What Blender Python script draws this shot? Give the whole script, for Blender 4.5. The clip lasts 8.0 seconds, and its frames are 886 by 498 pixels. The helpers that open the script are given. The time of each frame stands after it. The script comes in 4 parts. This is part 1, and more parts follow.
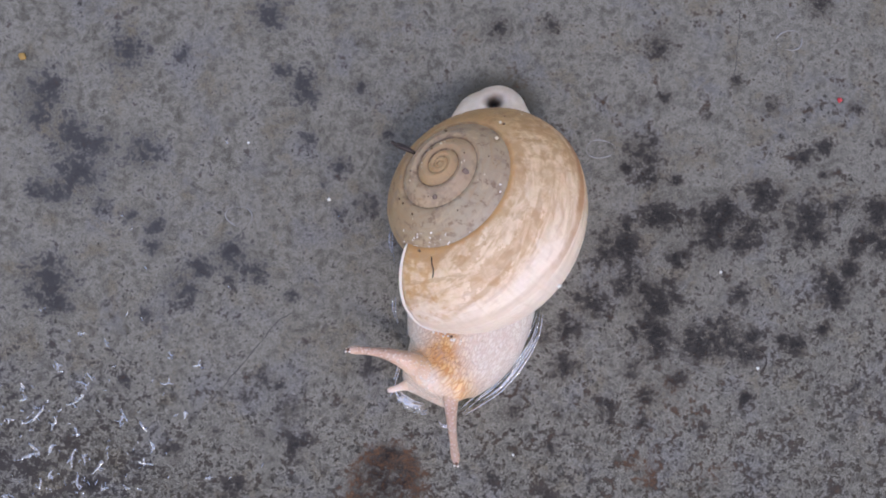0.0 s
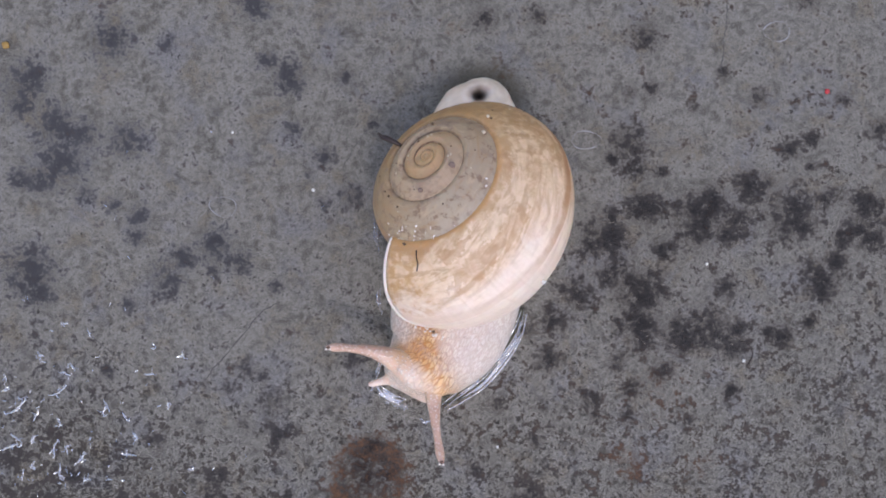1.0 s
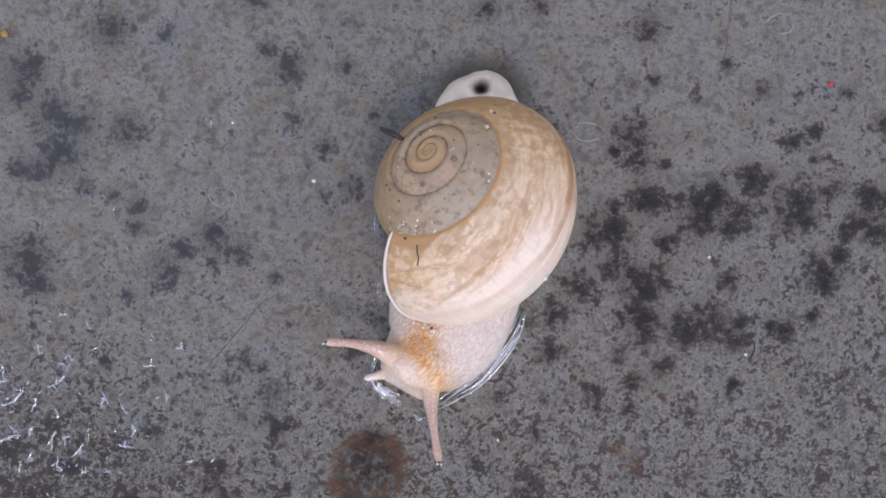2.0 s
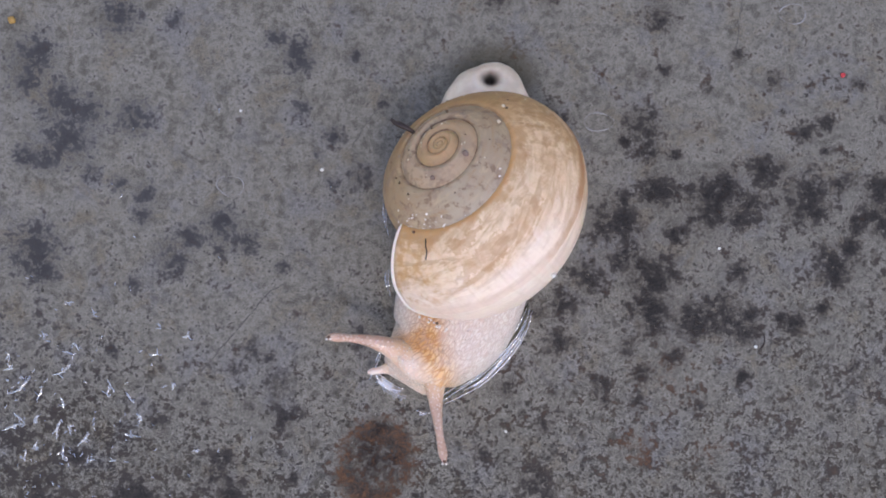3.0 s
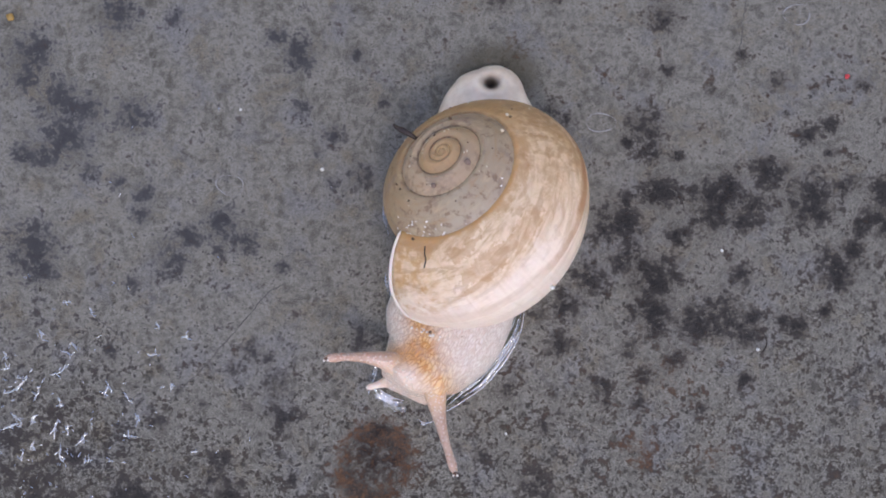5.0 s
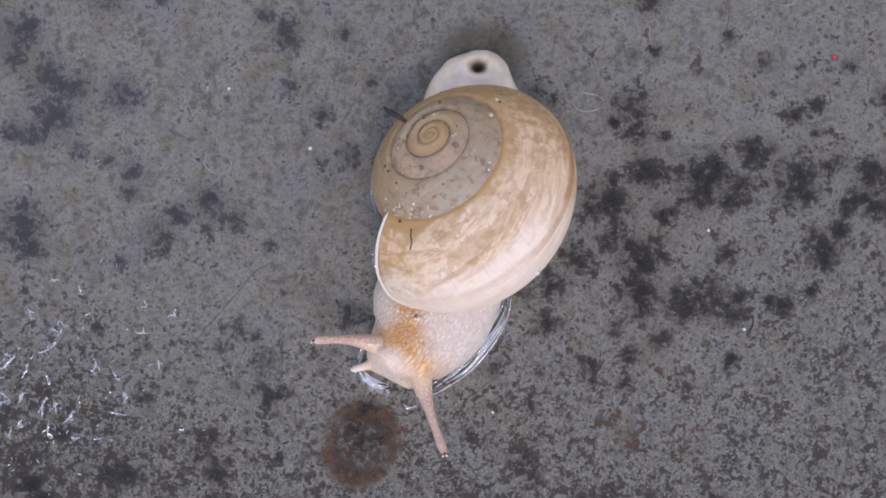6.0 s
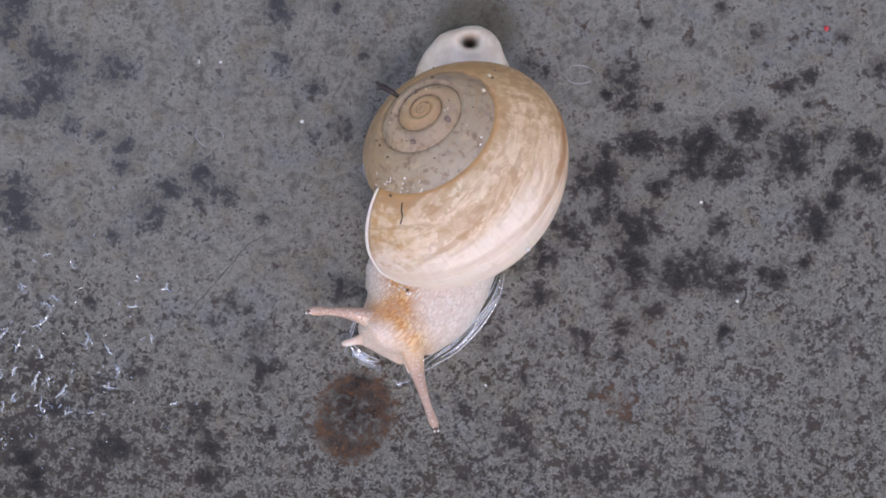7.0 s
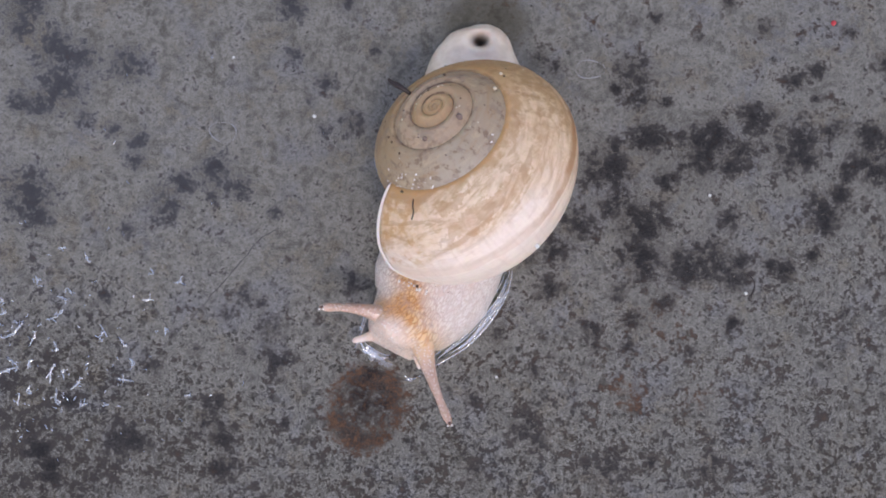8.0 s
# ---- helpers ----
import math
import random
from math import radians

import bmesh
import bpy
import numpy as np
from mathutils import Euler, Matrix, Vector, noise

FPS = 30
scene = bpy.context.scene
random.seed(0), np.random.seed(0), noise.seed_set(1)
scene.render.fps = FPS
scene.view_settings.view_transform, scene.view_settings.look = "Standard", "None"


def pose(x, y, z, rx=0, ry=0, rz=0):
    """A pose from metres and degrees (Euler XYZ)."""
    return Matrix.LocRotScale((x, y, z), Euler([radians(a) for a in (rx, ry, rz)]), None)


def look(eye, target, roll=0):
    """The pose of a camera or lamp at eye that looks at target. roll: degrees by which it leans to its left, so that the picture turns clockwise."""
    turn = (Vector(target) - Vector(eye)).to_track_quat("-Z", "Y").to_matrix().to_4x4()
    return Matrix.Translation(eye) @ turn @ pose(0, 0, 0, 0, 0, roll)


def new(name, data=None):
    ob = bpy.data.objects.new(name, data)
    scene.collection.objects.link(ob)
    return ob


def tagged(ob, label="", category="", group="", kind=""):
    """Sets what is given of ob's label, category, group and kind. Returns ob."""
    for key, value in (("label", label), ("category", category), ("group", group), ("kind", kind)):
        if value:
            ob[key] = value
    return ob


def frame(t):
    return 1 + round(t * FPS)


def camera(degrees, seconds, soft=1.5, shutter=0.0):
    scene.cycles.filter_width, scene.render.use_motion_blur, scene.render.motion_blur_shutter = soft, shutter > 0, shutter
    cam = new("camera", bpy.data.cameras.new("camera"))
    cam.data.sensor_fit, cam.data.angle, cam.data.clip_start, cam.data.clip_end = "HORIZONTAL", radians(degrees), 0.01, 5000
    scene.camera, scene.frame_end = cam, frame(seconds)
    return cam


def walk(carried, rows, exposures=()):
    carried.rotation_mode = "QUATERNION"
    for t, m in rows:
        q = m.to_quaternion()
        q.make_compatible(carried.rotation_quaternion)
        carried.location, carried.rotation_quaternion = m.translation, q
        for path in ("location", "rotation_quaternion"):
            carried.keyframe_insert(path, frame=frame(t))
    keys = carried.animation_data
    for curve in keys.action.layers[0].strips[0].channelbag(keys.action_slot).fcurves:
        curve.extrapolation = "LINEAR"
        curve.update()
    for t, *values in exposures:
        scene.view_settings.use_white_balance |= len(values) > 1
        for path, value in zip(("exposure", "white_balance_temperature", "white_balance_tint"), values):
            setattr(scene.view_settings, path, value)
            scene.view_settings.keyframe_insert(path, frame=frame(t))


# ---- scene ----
# ---- camera ----
cam = camera(45, 8.0, soft=1.85)
PATH = [
    (0, pose(-0.00008, -0.00485, 0.17037, 1.606, -0.056, 0.039)),
    (0.5, pose(0.00172, -0.00485, 0.16980, 1.479, 0.001, 0.055)),
    (1, pose(0.00247, -0.00594, 0.16950, 1.501, -0.015, 0.203)),
    (1.5, pose(0.00242, -0.00635, 0.16890, 1.433, -0.106, 0.323)),
    (3, pose(0.00076, -0.00829, 0.16746, 1.340, -0.107, 0.767)),
    (3.5, pose(0.00027, -0.00877, 0.16681, 1.355, -0.090, 0.885)),
    (4, pose(0.00023, -0.00880, 0.16738, 1.293, -0.079, 0.883)),
    (5.5, pose(0.00149, -0.00747, 0.16599, 1.222, -0.093, 1.124)),
    (6, pose(0.00287, -0.01131, 0.16674, 1.316, -0.061, 1.169)),
    (6.5, pose(0.00444, -0.01395, 0.16659, 1.218, 0.146, 1.089)),
    (7, pose(0.00438, -0.01519, 0.16644, 1.204, 0.033, 0.989)),
    (7.5, pose(0.00370, -0.01521, 0.16811, 0.910, 0.079, 0.946)),
    (8, pose(0.00279, -0.01650, 0.16800, 1.268, 0.080, 0.910)),
]
walk(cam, PATH, exposures=[(0, 1.12, 8650, 25), (4, 1.08, 8650, 25), (8, 1.06, 8650, 25)])

# ---- sky and sun ----
SUN_TO = Vector((0.12, -0.44, 0.89)).normalized()
world = bpy.data.worlds.new("sky")
scene.world = world
world.use_nodes = True
wn = world.node_tree
sky = wn.nodes.new("ShaderNodeTexSky")
sky.sky_type, sky.sun_disc = "NISHITA", False
sky.air_density, sky.dust_density, sky.ozone_density = 1.0, 0.5, 1.0
sky.sun_elevation = math.asin(SUN_TO.z)
sky.sun_rotation = math.atan2(SUN_TO.x, SUN_TO.y)
wn.links.new(sky.outputs[0], wn.nodes["Background"].inputs[0])
wn.nodes["Background"].inputs[1].default_value = 0.15
sun = new("sun", bpy.data.lights.new("sun", "SUN"))
sun.data.energy, sun.data.angle, sun.data.color = 0.5, radians(10), (0.74, 0.87, 1.0)
sun.matrix_world = look(SUN_TO * 2, (0, 0, 0))

MM = 0.001


# ---- node shorthand ----
class Nodes:
    """A material under construction: small helpers that add a node and return its output."""

    def __init__(self, name):
        self.mat = bpy.data.materials.new(name)
        self.mat.use_nodes = True
        self.tree = self.mat.node_tree
        self.bsdf = self.tree.nodes["Principled BSDF"]

    def put(self, socket, value):
        if isinstance(value, bpy.types.NodeSocket):
            self.tree.links.new(value, socket)
        elif isinstance(value, tuple) and len(value) == 3 and socket.type == "RGBA":
            socket.default_value = (*value, 1)
        else:
            socket.default_value = value

    def node(self, kind, **inputs):
        n = self.tree.nodes.new(kind)
        for key, value in inputs.items():
            self.put(n.inputs[key.replace("_", " ")], value)
        return n

    def set(self, **inputs):
        for key, value in inputs.items():
            self.put(self.bsdf.inputs[key.replace("_", " ")], value)
        return self.mat

    def math(self, op, a, b=0.0, clamp=False):
        n = self.tree.nodes.new("ShaderNodeMath")
        n.operation, n.use_clamp = op, clamp
        self.put(n.inputs[0], a)
        self.put(n.inputs[1], b)
        return n.outputs[0]

    def step(self, value, low, high, to_low=0.0, to_high=1.0):
        n = self.tree.nodes.new("ShaderNodeMapRange")
        n.interpolation_type = "SMOOTHSTEP"
        for i, v in enumerate((value, low, high, to_low, to_high)):
            self.put(n.inputs[i], v)
        return n.outputs[0]

    def mix(self, factor, a, b, blend="MIX"):
        n = self.tree.nodes.new("ShaderNodeMix")
        n.data_type, n.blend_type = "RGBA", blend
        self.put(n.inputs[0], factor)
        self.put(n.inputs[6], a)
        self.put(n.inputs[7], b)
        return n.outputs[2]

    def noise(self, at, scale, detail=4.0, rough=0.55, distort=0.0):
        n = self.node("ShaderNodeTexNoise", Vector=at, Scale=scale, Detail=detail, Roughness=rough, Distortion=distort)
        return n.outputs["Fac"]

    def voronoi(self, at, scale, feature="F1", out="Distance", random=1.0):
        n = self.tree.nodes.new("ShaderNodeTexVoronoi")
        n.feature = feature
        self.put(n.inputs["Vector"], at)
        self.put(n.inputs["Scale"], scale)
        self.put(n.inputs["Randomness"], random)
        return n.outputs[out]

    def place(self, scale=(1000, 1000, 1000), source="Object", uv=""):
        if uv:
            n = self.tree.nodes.new("ShaderNodeUVMap")
            n.uv_map = uv
            vec = n.outputs[0]
        else:
            vec = self.tree.nodes.new("ShaderNodeTexCoord").outputs[source]
        return self.node("ShaderNodeMapping", Vector=vec, Scale=scale).outputs[0]

    def split(self, vec):
        n = self.node("ShaderNodeSeparateXYZ", Vector=vec)
        return n.outputs[0], n.outputs[1], n.outputs[2]

    def attribute(self, name):
        n = self.tree.nodes.new("ShaderNodeAttribute")
        n.attribute_name = name
        return n.outputs["Fac"]

    def ramp(self, value, stops):
        n = self.tree.nodes.new("ShaderNodeValToRGB")
        self.put(n.inputs[0], value)
        while len(n.color_ramp.elements) < len(stops):
            n.color_ramp.elements.new(0.5)
        for e, (at, col) in zip(n.color_ramp.elements, stops):
            e.position, e.color = at, (*col, 1)
        return n.outputs[0]

    def bump(self, height, strength, distance, normal=None):
        n = self.node("ShaderNodeBump", Strength=strength, Distance=distance, Height=height)
        if normal is not None:
            self.put(n.inputs["Normal"], normal)
        return n.outputs[0]


# ---- materials ----
def concrete_material():
    m = Nodes("wet_concrete")
    at = m.place()
    stain, rust, speck, blue = m.attribute("stain"), m.attribute("rust"), m.attribute("speck"), m.attribute("blue")

    def swing(value, gain):
        return m.math("MULTIPLY", m.math("SUBTRACT", value, 0.5), gain)

    def add(*terms):
        total = None
        for value, gain in terms:
            term = m.math("MULTIPLY", value, gain)
            total = term if total is None else m.math("ADD", total, term)
        return total

    broad = m.noise(at, 0.06, 4, 0.6)
    drift = swing(m.noise(at, 0.11, 4, 0.6, 0.4), 5.0)
    cloud = swing(m.noise(at, 0.28, 6, 0.6, 0.5), 5.0)
    mottle = swing(m.noise(at, 0.80, 5, 0.55, 0.4), 5.0)
    fine = swing(m.noise(at, 2.2, 4, 0.6, 0.3), 5.0)
    grain = swing(m.noise(at, 5.0, 2, 0.5), 5.0)
    vein = m.noise(at, 1.1, 5, 0.7, 1.5)
    # cement skin: pale and dull patches, buff and slate drifts
    base = m.mix(m.step(add((cloud, 0.7), (mottle, 0.7), (fine, 0.25)), -0.9, 0.8), (0.098, 0.093, 0.078), (0.262, 0.254, 0.222))
    base = m.mix(m.step(add((drift, 1.0), (cloud, 0.3)), 0.0, 0.9, 0, 0.6), base, (0.165, 0.168, 0.176))
    base = m.mix(m.step(add((swing(m.noise(at, 0.17, 5, 0.65, 0.6), 5.0), 1.0), (mottle, 0.4)), 0.1, 0.9, 0, 0.6), base, (0.158, 0.130, 0.088))
    base = m.mix(m.step(add((grain, 0.8), (fine, 0.8)), -0.2, 1.0, 0.0, 0.6), base, (0.065, 0.060, 0.052))
    base = m.mix(m.step(m.math("ABSOLUTE", m.math("SUBTRACT", vein, 0.5)), 0.03, 0.0, 0.0, m.math("ADD", 0.3, m.math("MULTIPLY", speck, 0.3))), base, (0.36, 0.35, 0.315))
    # scattered soft specks of two sizes, each its own blob
    wob = m.node("ShaderNodeTexNoise", Vector=at, Scale=1.6, Detail=3.0).outputs["Color"]
    bent = m.node("ShaderNodeVectorMath")
    bent.operation = "MULTIPLY_ADD"
    m.put(bent.inputs[0], wob)
    bent.inputs[1].default_value = (1.5, 1.5, 0.0)
    m.put(bent.inputs[2], at)
    crowd = m.step(add((speck, 0.9), (cloud, 0.55), (drift, 0.3)), 0.0, 1.2, 0.40, 1.5)

    def specks(scale, reach, soft):
        v = m.tree.nodes.new("ShaderNodeTexVoronoi")
        m.put(v.inputs["Vector"], bent.outputs[0])
        v.inputs["Scale"].default_value = scale
        pick, other, _ = m.split(v.outputs["Color"])
        size = m.math("MULTIPLY", m.math("MULTIPLY", m.math("POWER", pick, 1.7), reach), crowd)
        return m.math("MULTIPLY", m.step(v.outputs["Distance"], size, m.math("MULTIPLY", size, soft)), m.step(other, 0.0, 1.0, 0.35, 1.0))

    tiny = specks(1.5, 0.70, 0.3)
    large = specks(0.62, 0.66, 0.1)
    base = m.mix(m.math("MULTIPLY", tiny, 0.85), base, (0.020, 0.018, 0.015))
    base = m.mix(m.math("MULTIPLY", large, 0.70), base, (0.032, 0.028, 0.024))
    # worn hollows that run together in clusters
    level = add((fine, 0.44), (mottle, 0.60), (cloud, 0.50), (grain, 0.15))
    over = m.math("SUBTRACT", level, m.math("SUBTRACT", 1.02, m.math("MULTIPLY", speck, 0.66)))
    hollow = m.step(over, -0.22, 0.42)
    base = m.mix(m.math("MULTIPLY", hollow, 0.94), base, m.mix(m.step(drift, -0.5, 0.5), (0.030, 0.024, 0.018), (0.021, 0.020, 0.021)))
    spots = m.math("MAXIMUM", hollow, m.math("MAXIMUM", m.math("MULTIPLY", tiny, 0.7), m.math("MULTIPLY", large, 0.6)))
    # large dark growths, solid inside, with ragged rims and a damp fringe
    ragged = add((cloud, 0.50), (mottle, 0.52), (fine, 0.26))
    reach = m.math("ADD", stain, ragged)
    fringe = m.step(reach, 0.05, 0.75)
    base = m.mix(m.math("MULTIPLY", fringe, 0.55), base, m.mix(blue, (0.074, 0.060, 0.050), (0.082, 0.082, 0.084)))
    solid = m.step(reach, 0.38, 1.0)
    inner = m.step(add((mottle, 1.0), (fine, 0.8)), -0.5, 1.1)
    # in the west the tones hold the film's sky reflection as colour
    body_tone = m.mix(blue, m.mix(inner, (0.019, 0.018, 0.018), (0.056, 0.050, 0.046)), m.mix(inner, (0.036, 0.037, 0.042), (0.062, 0.063, 0.068)))
    base = m.mix(m.math("MULTIPLY", solid, m.math("SUBTRACT", 0.92, m.math("MULTIPLY", blue, 0.04))), base, body_tone)
    core = m.math("MULTIPLY", m.step(m.math("ADD", reach, add((fine, 0.3), (grain, 0.2))), 0.98, 1.5), m.math("SUBTRACT", 0.8, m.math("MULTIPLY", blue, 0.6)))
    base = m.mix(core, base, (0.012, 0.012, 0.013))
    # a smooth patch round the tail, browner and darker than the slab
    wet = m.step(m.math("ADD", m.attribute("tail_halo"), add((cloud, 0.18), (mottle, 0.10))), 0.12, 0.8)
    base = m.mix(m.math("MULTIPLY", wet, 0.7), base, (0.066, 0.058, 0.038))
    # rust
    rusty = m.step(m.math("ADD", rust, add((cloud, 0.30), (mottle, 0.22), (fine, 0.12))), 0.18, 0.95)
    iron = m.mix(m.step(add((mottle, 0.6), (fine, 0.6), (grain, 0.4), (stain, -0.9)), -0.9, 1.0), (0.018, 0.013, 0.012), (0.150, 0.072, 0.038))
    base = m.mix(m.math("MULTIPLY", rusty, 0.88), base, iron)
    low = add((spots, -0.6), (grain, 0.12), (mottle, 0.25))
    skin = m.bump(low, 0.5, 0.0002)
    film = m.bump(add((m.noise(at, 0.9, 2, 0.5), 1.0), (spots, -0.12)), 1.0, m.step(broad, 0.3, 0.7, 0.0002, 0.0005))
    m.set(Base_Color=base, Roughness=0.8, Specular_IOR_Level=0.12, Normal=skin, Coat_Weight=m.step(broad, 0.35, 0.6, 0.12, 0.4), Coat_Roughness=0.2, Coat_IOR=1.33, Coat_Normal=film)
    return m.mat


def shell_material():
    m = Nodes("shell")
    u, v, _ = m.split(m.place((1, 1, 1), uv="spiral"))

    def swing(value, gain):
        return m.math("MULTIPLY", m.math("SUBTRACT", value, 0.5), gain)

    def plane(a, b, skew=0.0):
        return m.node("ShaderNodeCombineXYZ", X=m.math("ADD", m.math("MULTIPLY", u, a), m.math("MULTIPLY", v, skew)), Y=m.math("MULTIPLY", v, b)).outputs[0]

    solid = m.place()
    blot = swing(m.noise(solid, 0.34, 6, 0.6, 0.5), 5.0)
    sweep = swing(m.noise(plane(20.0, 12.0, 3.0), 0.50, 6, 0.65, 1.0), 5.0)
    net = m.noise(solid, 0.30, 3, 0.5, 1.0)
    dirt = swing(m.noise(solid, 0.8, 6, 0.68), 5.0)
    rib = swing(m.noise(plane(420.0, 3.0), 0.35, 3, 0.5), 3.0)
    along = m.math("ADD", m.math("DIVIDE", u, 4.4), m.math("MULTIPLY", blot, 0.012))
    streak = swing(m.noise(plane(32.0, 8.0, 8.0), 0.45, 5, 0.6, 0.7), 5.0)
    tone = m.ramp(along, [
        (0.0, (0.48, 0.30, 0.15)), (0.30, (0.46, 0.285, 0.15)), (0.42, (0.43, 0.275, 0.155)), (0.50, (0.43, 0.305, 0.205)), (0.57, (0.44, 0.315, 0.215)), (0.66, (0.35, 0.24, 0.15)), (0.74, (0.385, 0.31, 0.225)),
        (0.78, (0.36, 0.25, 0.15)), (0.83, (0.34, 0.20, 0.095)), (0.885, (0.51, 0.28, 0.105)), (0.92, (0.73, 0.51, 0.32)), (0.97, (0.83, 0.63, 0.46)), (1.0, (0.69, 0.46, 0.28))])
    late = m.step(u, 3.86, 4.10)
    early = m.math("MULTIPLY", m.math("SUBTRACT", 1.0, late), m.step(u, 1.9, 2.6, 0.25, 1.0))
    # the last whorl: tan streaks along the growth, pale washes between
    col = m.mix(m.math("MULTIPLY", m.step(sweep, 0.0, 0.8), m.math("MULTIPLY", late, 0.8)), tone, (0.50, 0.295, 0.155))
    col = m.mix(m.math("MULTIPLY", m.step(streak, 0.05, 0.75), m.math("MULTIPLY", late, 0.68)), col, (0.45, 0.25, 0.12))
    col = m.mix(m.math("MULTIPLY", m.step(m.math("ADD", blot, m.math("MULTIPLY", streak, 0.6)), 0.2, -1.2), m.math("MULTIPLY", late, 0.5)), col, (0.80, 0.62, 0.48))
    col = m.mix(m.math("MULTIPLY", m.step(m.math("ABSOLUTE", m.math("SUBTRACT", net, 0.5)), 0.05, 0.0), m.math("MULTIPLY", late, 0.22)), col, (0.48, 0.29, 0.16))
    bent = m.node("ShaderNodeVectorMath", Vector=plane(34.0, 9.0, 8.0))
    m.put(bent.inputs[1], m.node("ShaderNodeCombineXYZ", X=m.math("MULTIPLY", dirt, 0.5), Y=m.math("MULTIPLY", m.math("ADD", blot, dirt), 0.5)).outputs[0])
    patch = m.voronoi(bent.outputs[0], 0.62, "F1", "Color")
    pick, _, _ = m.split(patch)
    edgy = m.math("ADD", pick, m.math("MULTIPLY", dirt, 0.22))
    col = m.mix(m.math("MULTIPLY", m.step(edgy, 0.5, 0.95), m.math("MULTIPLY", late, 0.5)), col, (0.45, 0.235, 0.10))
    col = m.mix(m.math("MULTIPLY", m.step(edgy, 0.34, 0.0), m.math("MULTIPLY", late, 0.15)), col, (0.80, 0.64, 0.50))
    dash = swing(m.noise(plane(26.0, 10.0, 5.0), 0.8, 3, 0.5, 0.8), 5.0)
    col = m.mix(m.math("MULTIPLY", m.step(dash, 0.35, 0.75), m.math("MULTIPLY", late, 0.5)), col, (0.42, 0.235, 0.115))
    # the older whorls: greyed, scuffed, golden in places
    col = m.mix(m.math("MULTIPLY", m.step(blot, 0.1, 0.5), m.math("MULTIPLY", early, 0.75)), col, (0.27, 0.19, 0.14))
    col = m.mix(m.math("MULTIPLY", m.step(sweep, -0.05, -0.9), m.math("MULTIPLY", early, 0.4)), col, (0.60, 0.43, 0.26))
    col = m.mix(m.math("MULTIPLY", m.step(dirt, 0.15, 0.6), m.math("MULTIPLY", early, 0.75)), col, (0.20, 0.12, 0.075))
    col = m.mix(m.math("MULTIPLY", m.step(sweep, 0.1, 0.8), m.math("MULTIPLY", early, 0.65)), col, (0.37, 0.225, 0.12))
    worn = m.math("MULTIPLY", m.math("MULTIPLY", m.step(u, 3.05, 3.20), m.step(u, 3.38, 3.26)), m.step(m.math("ADD", v, m.math("MULTIPLY", blot, 0.08)), 0.70, 0.25))
    col = m.mix(m.math("MULTIPLY", worn, 0.6), col, (0.42, 0.375, 0.325))
    top = m.math("MULTIPLY", m.step(u, 3.50, 3.70), m.step(u, 4.14, 3.95))
    col = m.mix(m.math("MULTIPLY", m.step(m.math("ADD", dirt, m.math("MULTIPLY", streak, 0.7)), -0.8, 0.4), m.math("MULTIPLY", top, 0.8)), col, (0.40, 0.215, 0.09))
    crown = m.math("MULTIPLY", m.step(u, 3.62, 3.78), m.step(u, 4.16, 4.0))
    col = m.mix(m.math("MULTIPLY", m.step(m.math("ADD", blot, m.math("MULTIPLY", dirt, 0.8)), 0.1, 0.7), m.math("MULTIPLY", crown, 0.55)), col, (0.38, 0.205, 0.085))
    # stained seam, pale base and brown belt
    gap = m.math("SUBTRACT", m.math("SUBTRACT", 1.445, m.math("MULTIPLY", u, 0.09)), v)
    stained = m.math("MULTIPLY", m.step(m.math("ADD", gap, m.math("MULTIPLY", m.math("ADD", blot, sweep), 0.15)), 0.24, 0.0), m.step(u, 3.6, 3.95, 0.0, 0.7))
    col = m.mix(stained, col, (0.47, 0.265, 0.115))
    col = m.mix(m.math("MULTIPLY", m.step(m.math("ADD", v, m.math("MULTIPLY", m.math("ADD", blot, streak), 0.09)), 0.62, 0.12), m.math("MULTIPLY", m.step(u, 4.02, 4.22), 0.7)), col, (0.84, 0.735, 0.67))
    col = m.mix(m.math("MULTIPLY", m.step(gap, 0.055, 0.02), m.math("MULTIPLY", m.step(dirt, -0.5, 0.4, 0.35, 0.9), m.step(u, 3.2, 3.6, 1.0, 0.6))), col, (0.15, 0.085, 0.05))
    rimmed = m.math("MULTIPLY", m.step(u, 4.30, 4.37), m.math("MULTIPLY", m.step(m.math("ADD", dirt, blot), -0.2, 0.7), m.step(v, 0.1, 0.3)))
    col = m.mix(m.math("MULTIPLY", rimmed, 0.7), col, (0.52, 0.27, 0.10))
    rimline = m.math("MULTIPLY", m.step(m.math("ADD", gap, m.math("MULTIPLY", dirt, 0.04)), 0.09, 0.03), m.step(u, 3.92, 4.1, 0.0, 0.75))
    col = m.mix(rimline, col, (0.56, 0.28, 0.10))
    wavy = m.math("ADD", v, m.math("MULTIPLY", blot, 0.04))
    belt = m.math("MULTIPLY", m.step(wavy, -0.02, 0.04), m.step(wavy, 0.19, 0.12))
    col = m.mix(m.math("MULTIPLY", belt, m.step(along, 0.965, 0.91, 0.22, 1.0)), col, (0.38, 0.18, 0.08))
    col = m.mix(m.step(rib, -0.1, 0.9, 0.0, 0.2), col, (0.42, 0.285, 0.17))
    relief = m.bump(m.math("ADD", m.math("MULTIPLY", rib, 0.25), m.math("ADD", m.math("MULTIPLY", blot, 0.10), m.math("MULTIPLY", dirt, m.math("MULTIPLY", early, 0.12)))), 0.6, 0.00014)
    wet = m.math("MULTIPLY", m.math("MULTIPLY", m.step(u, 3.28, 3.36), m.step(u, 3.47, 3.41)), m.math("MULTIPLY", m.step(v, 0.2, 0.4), m.step(v, 0.85, 0.7)))
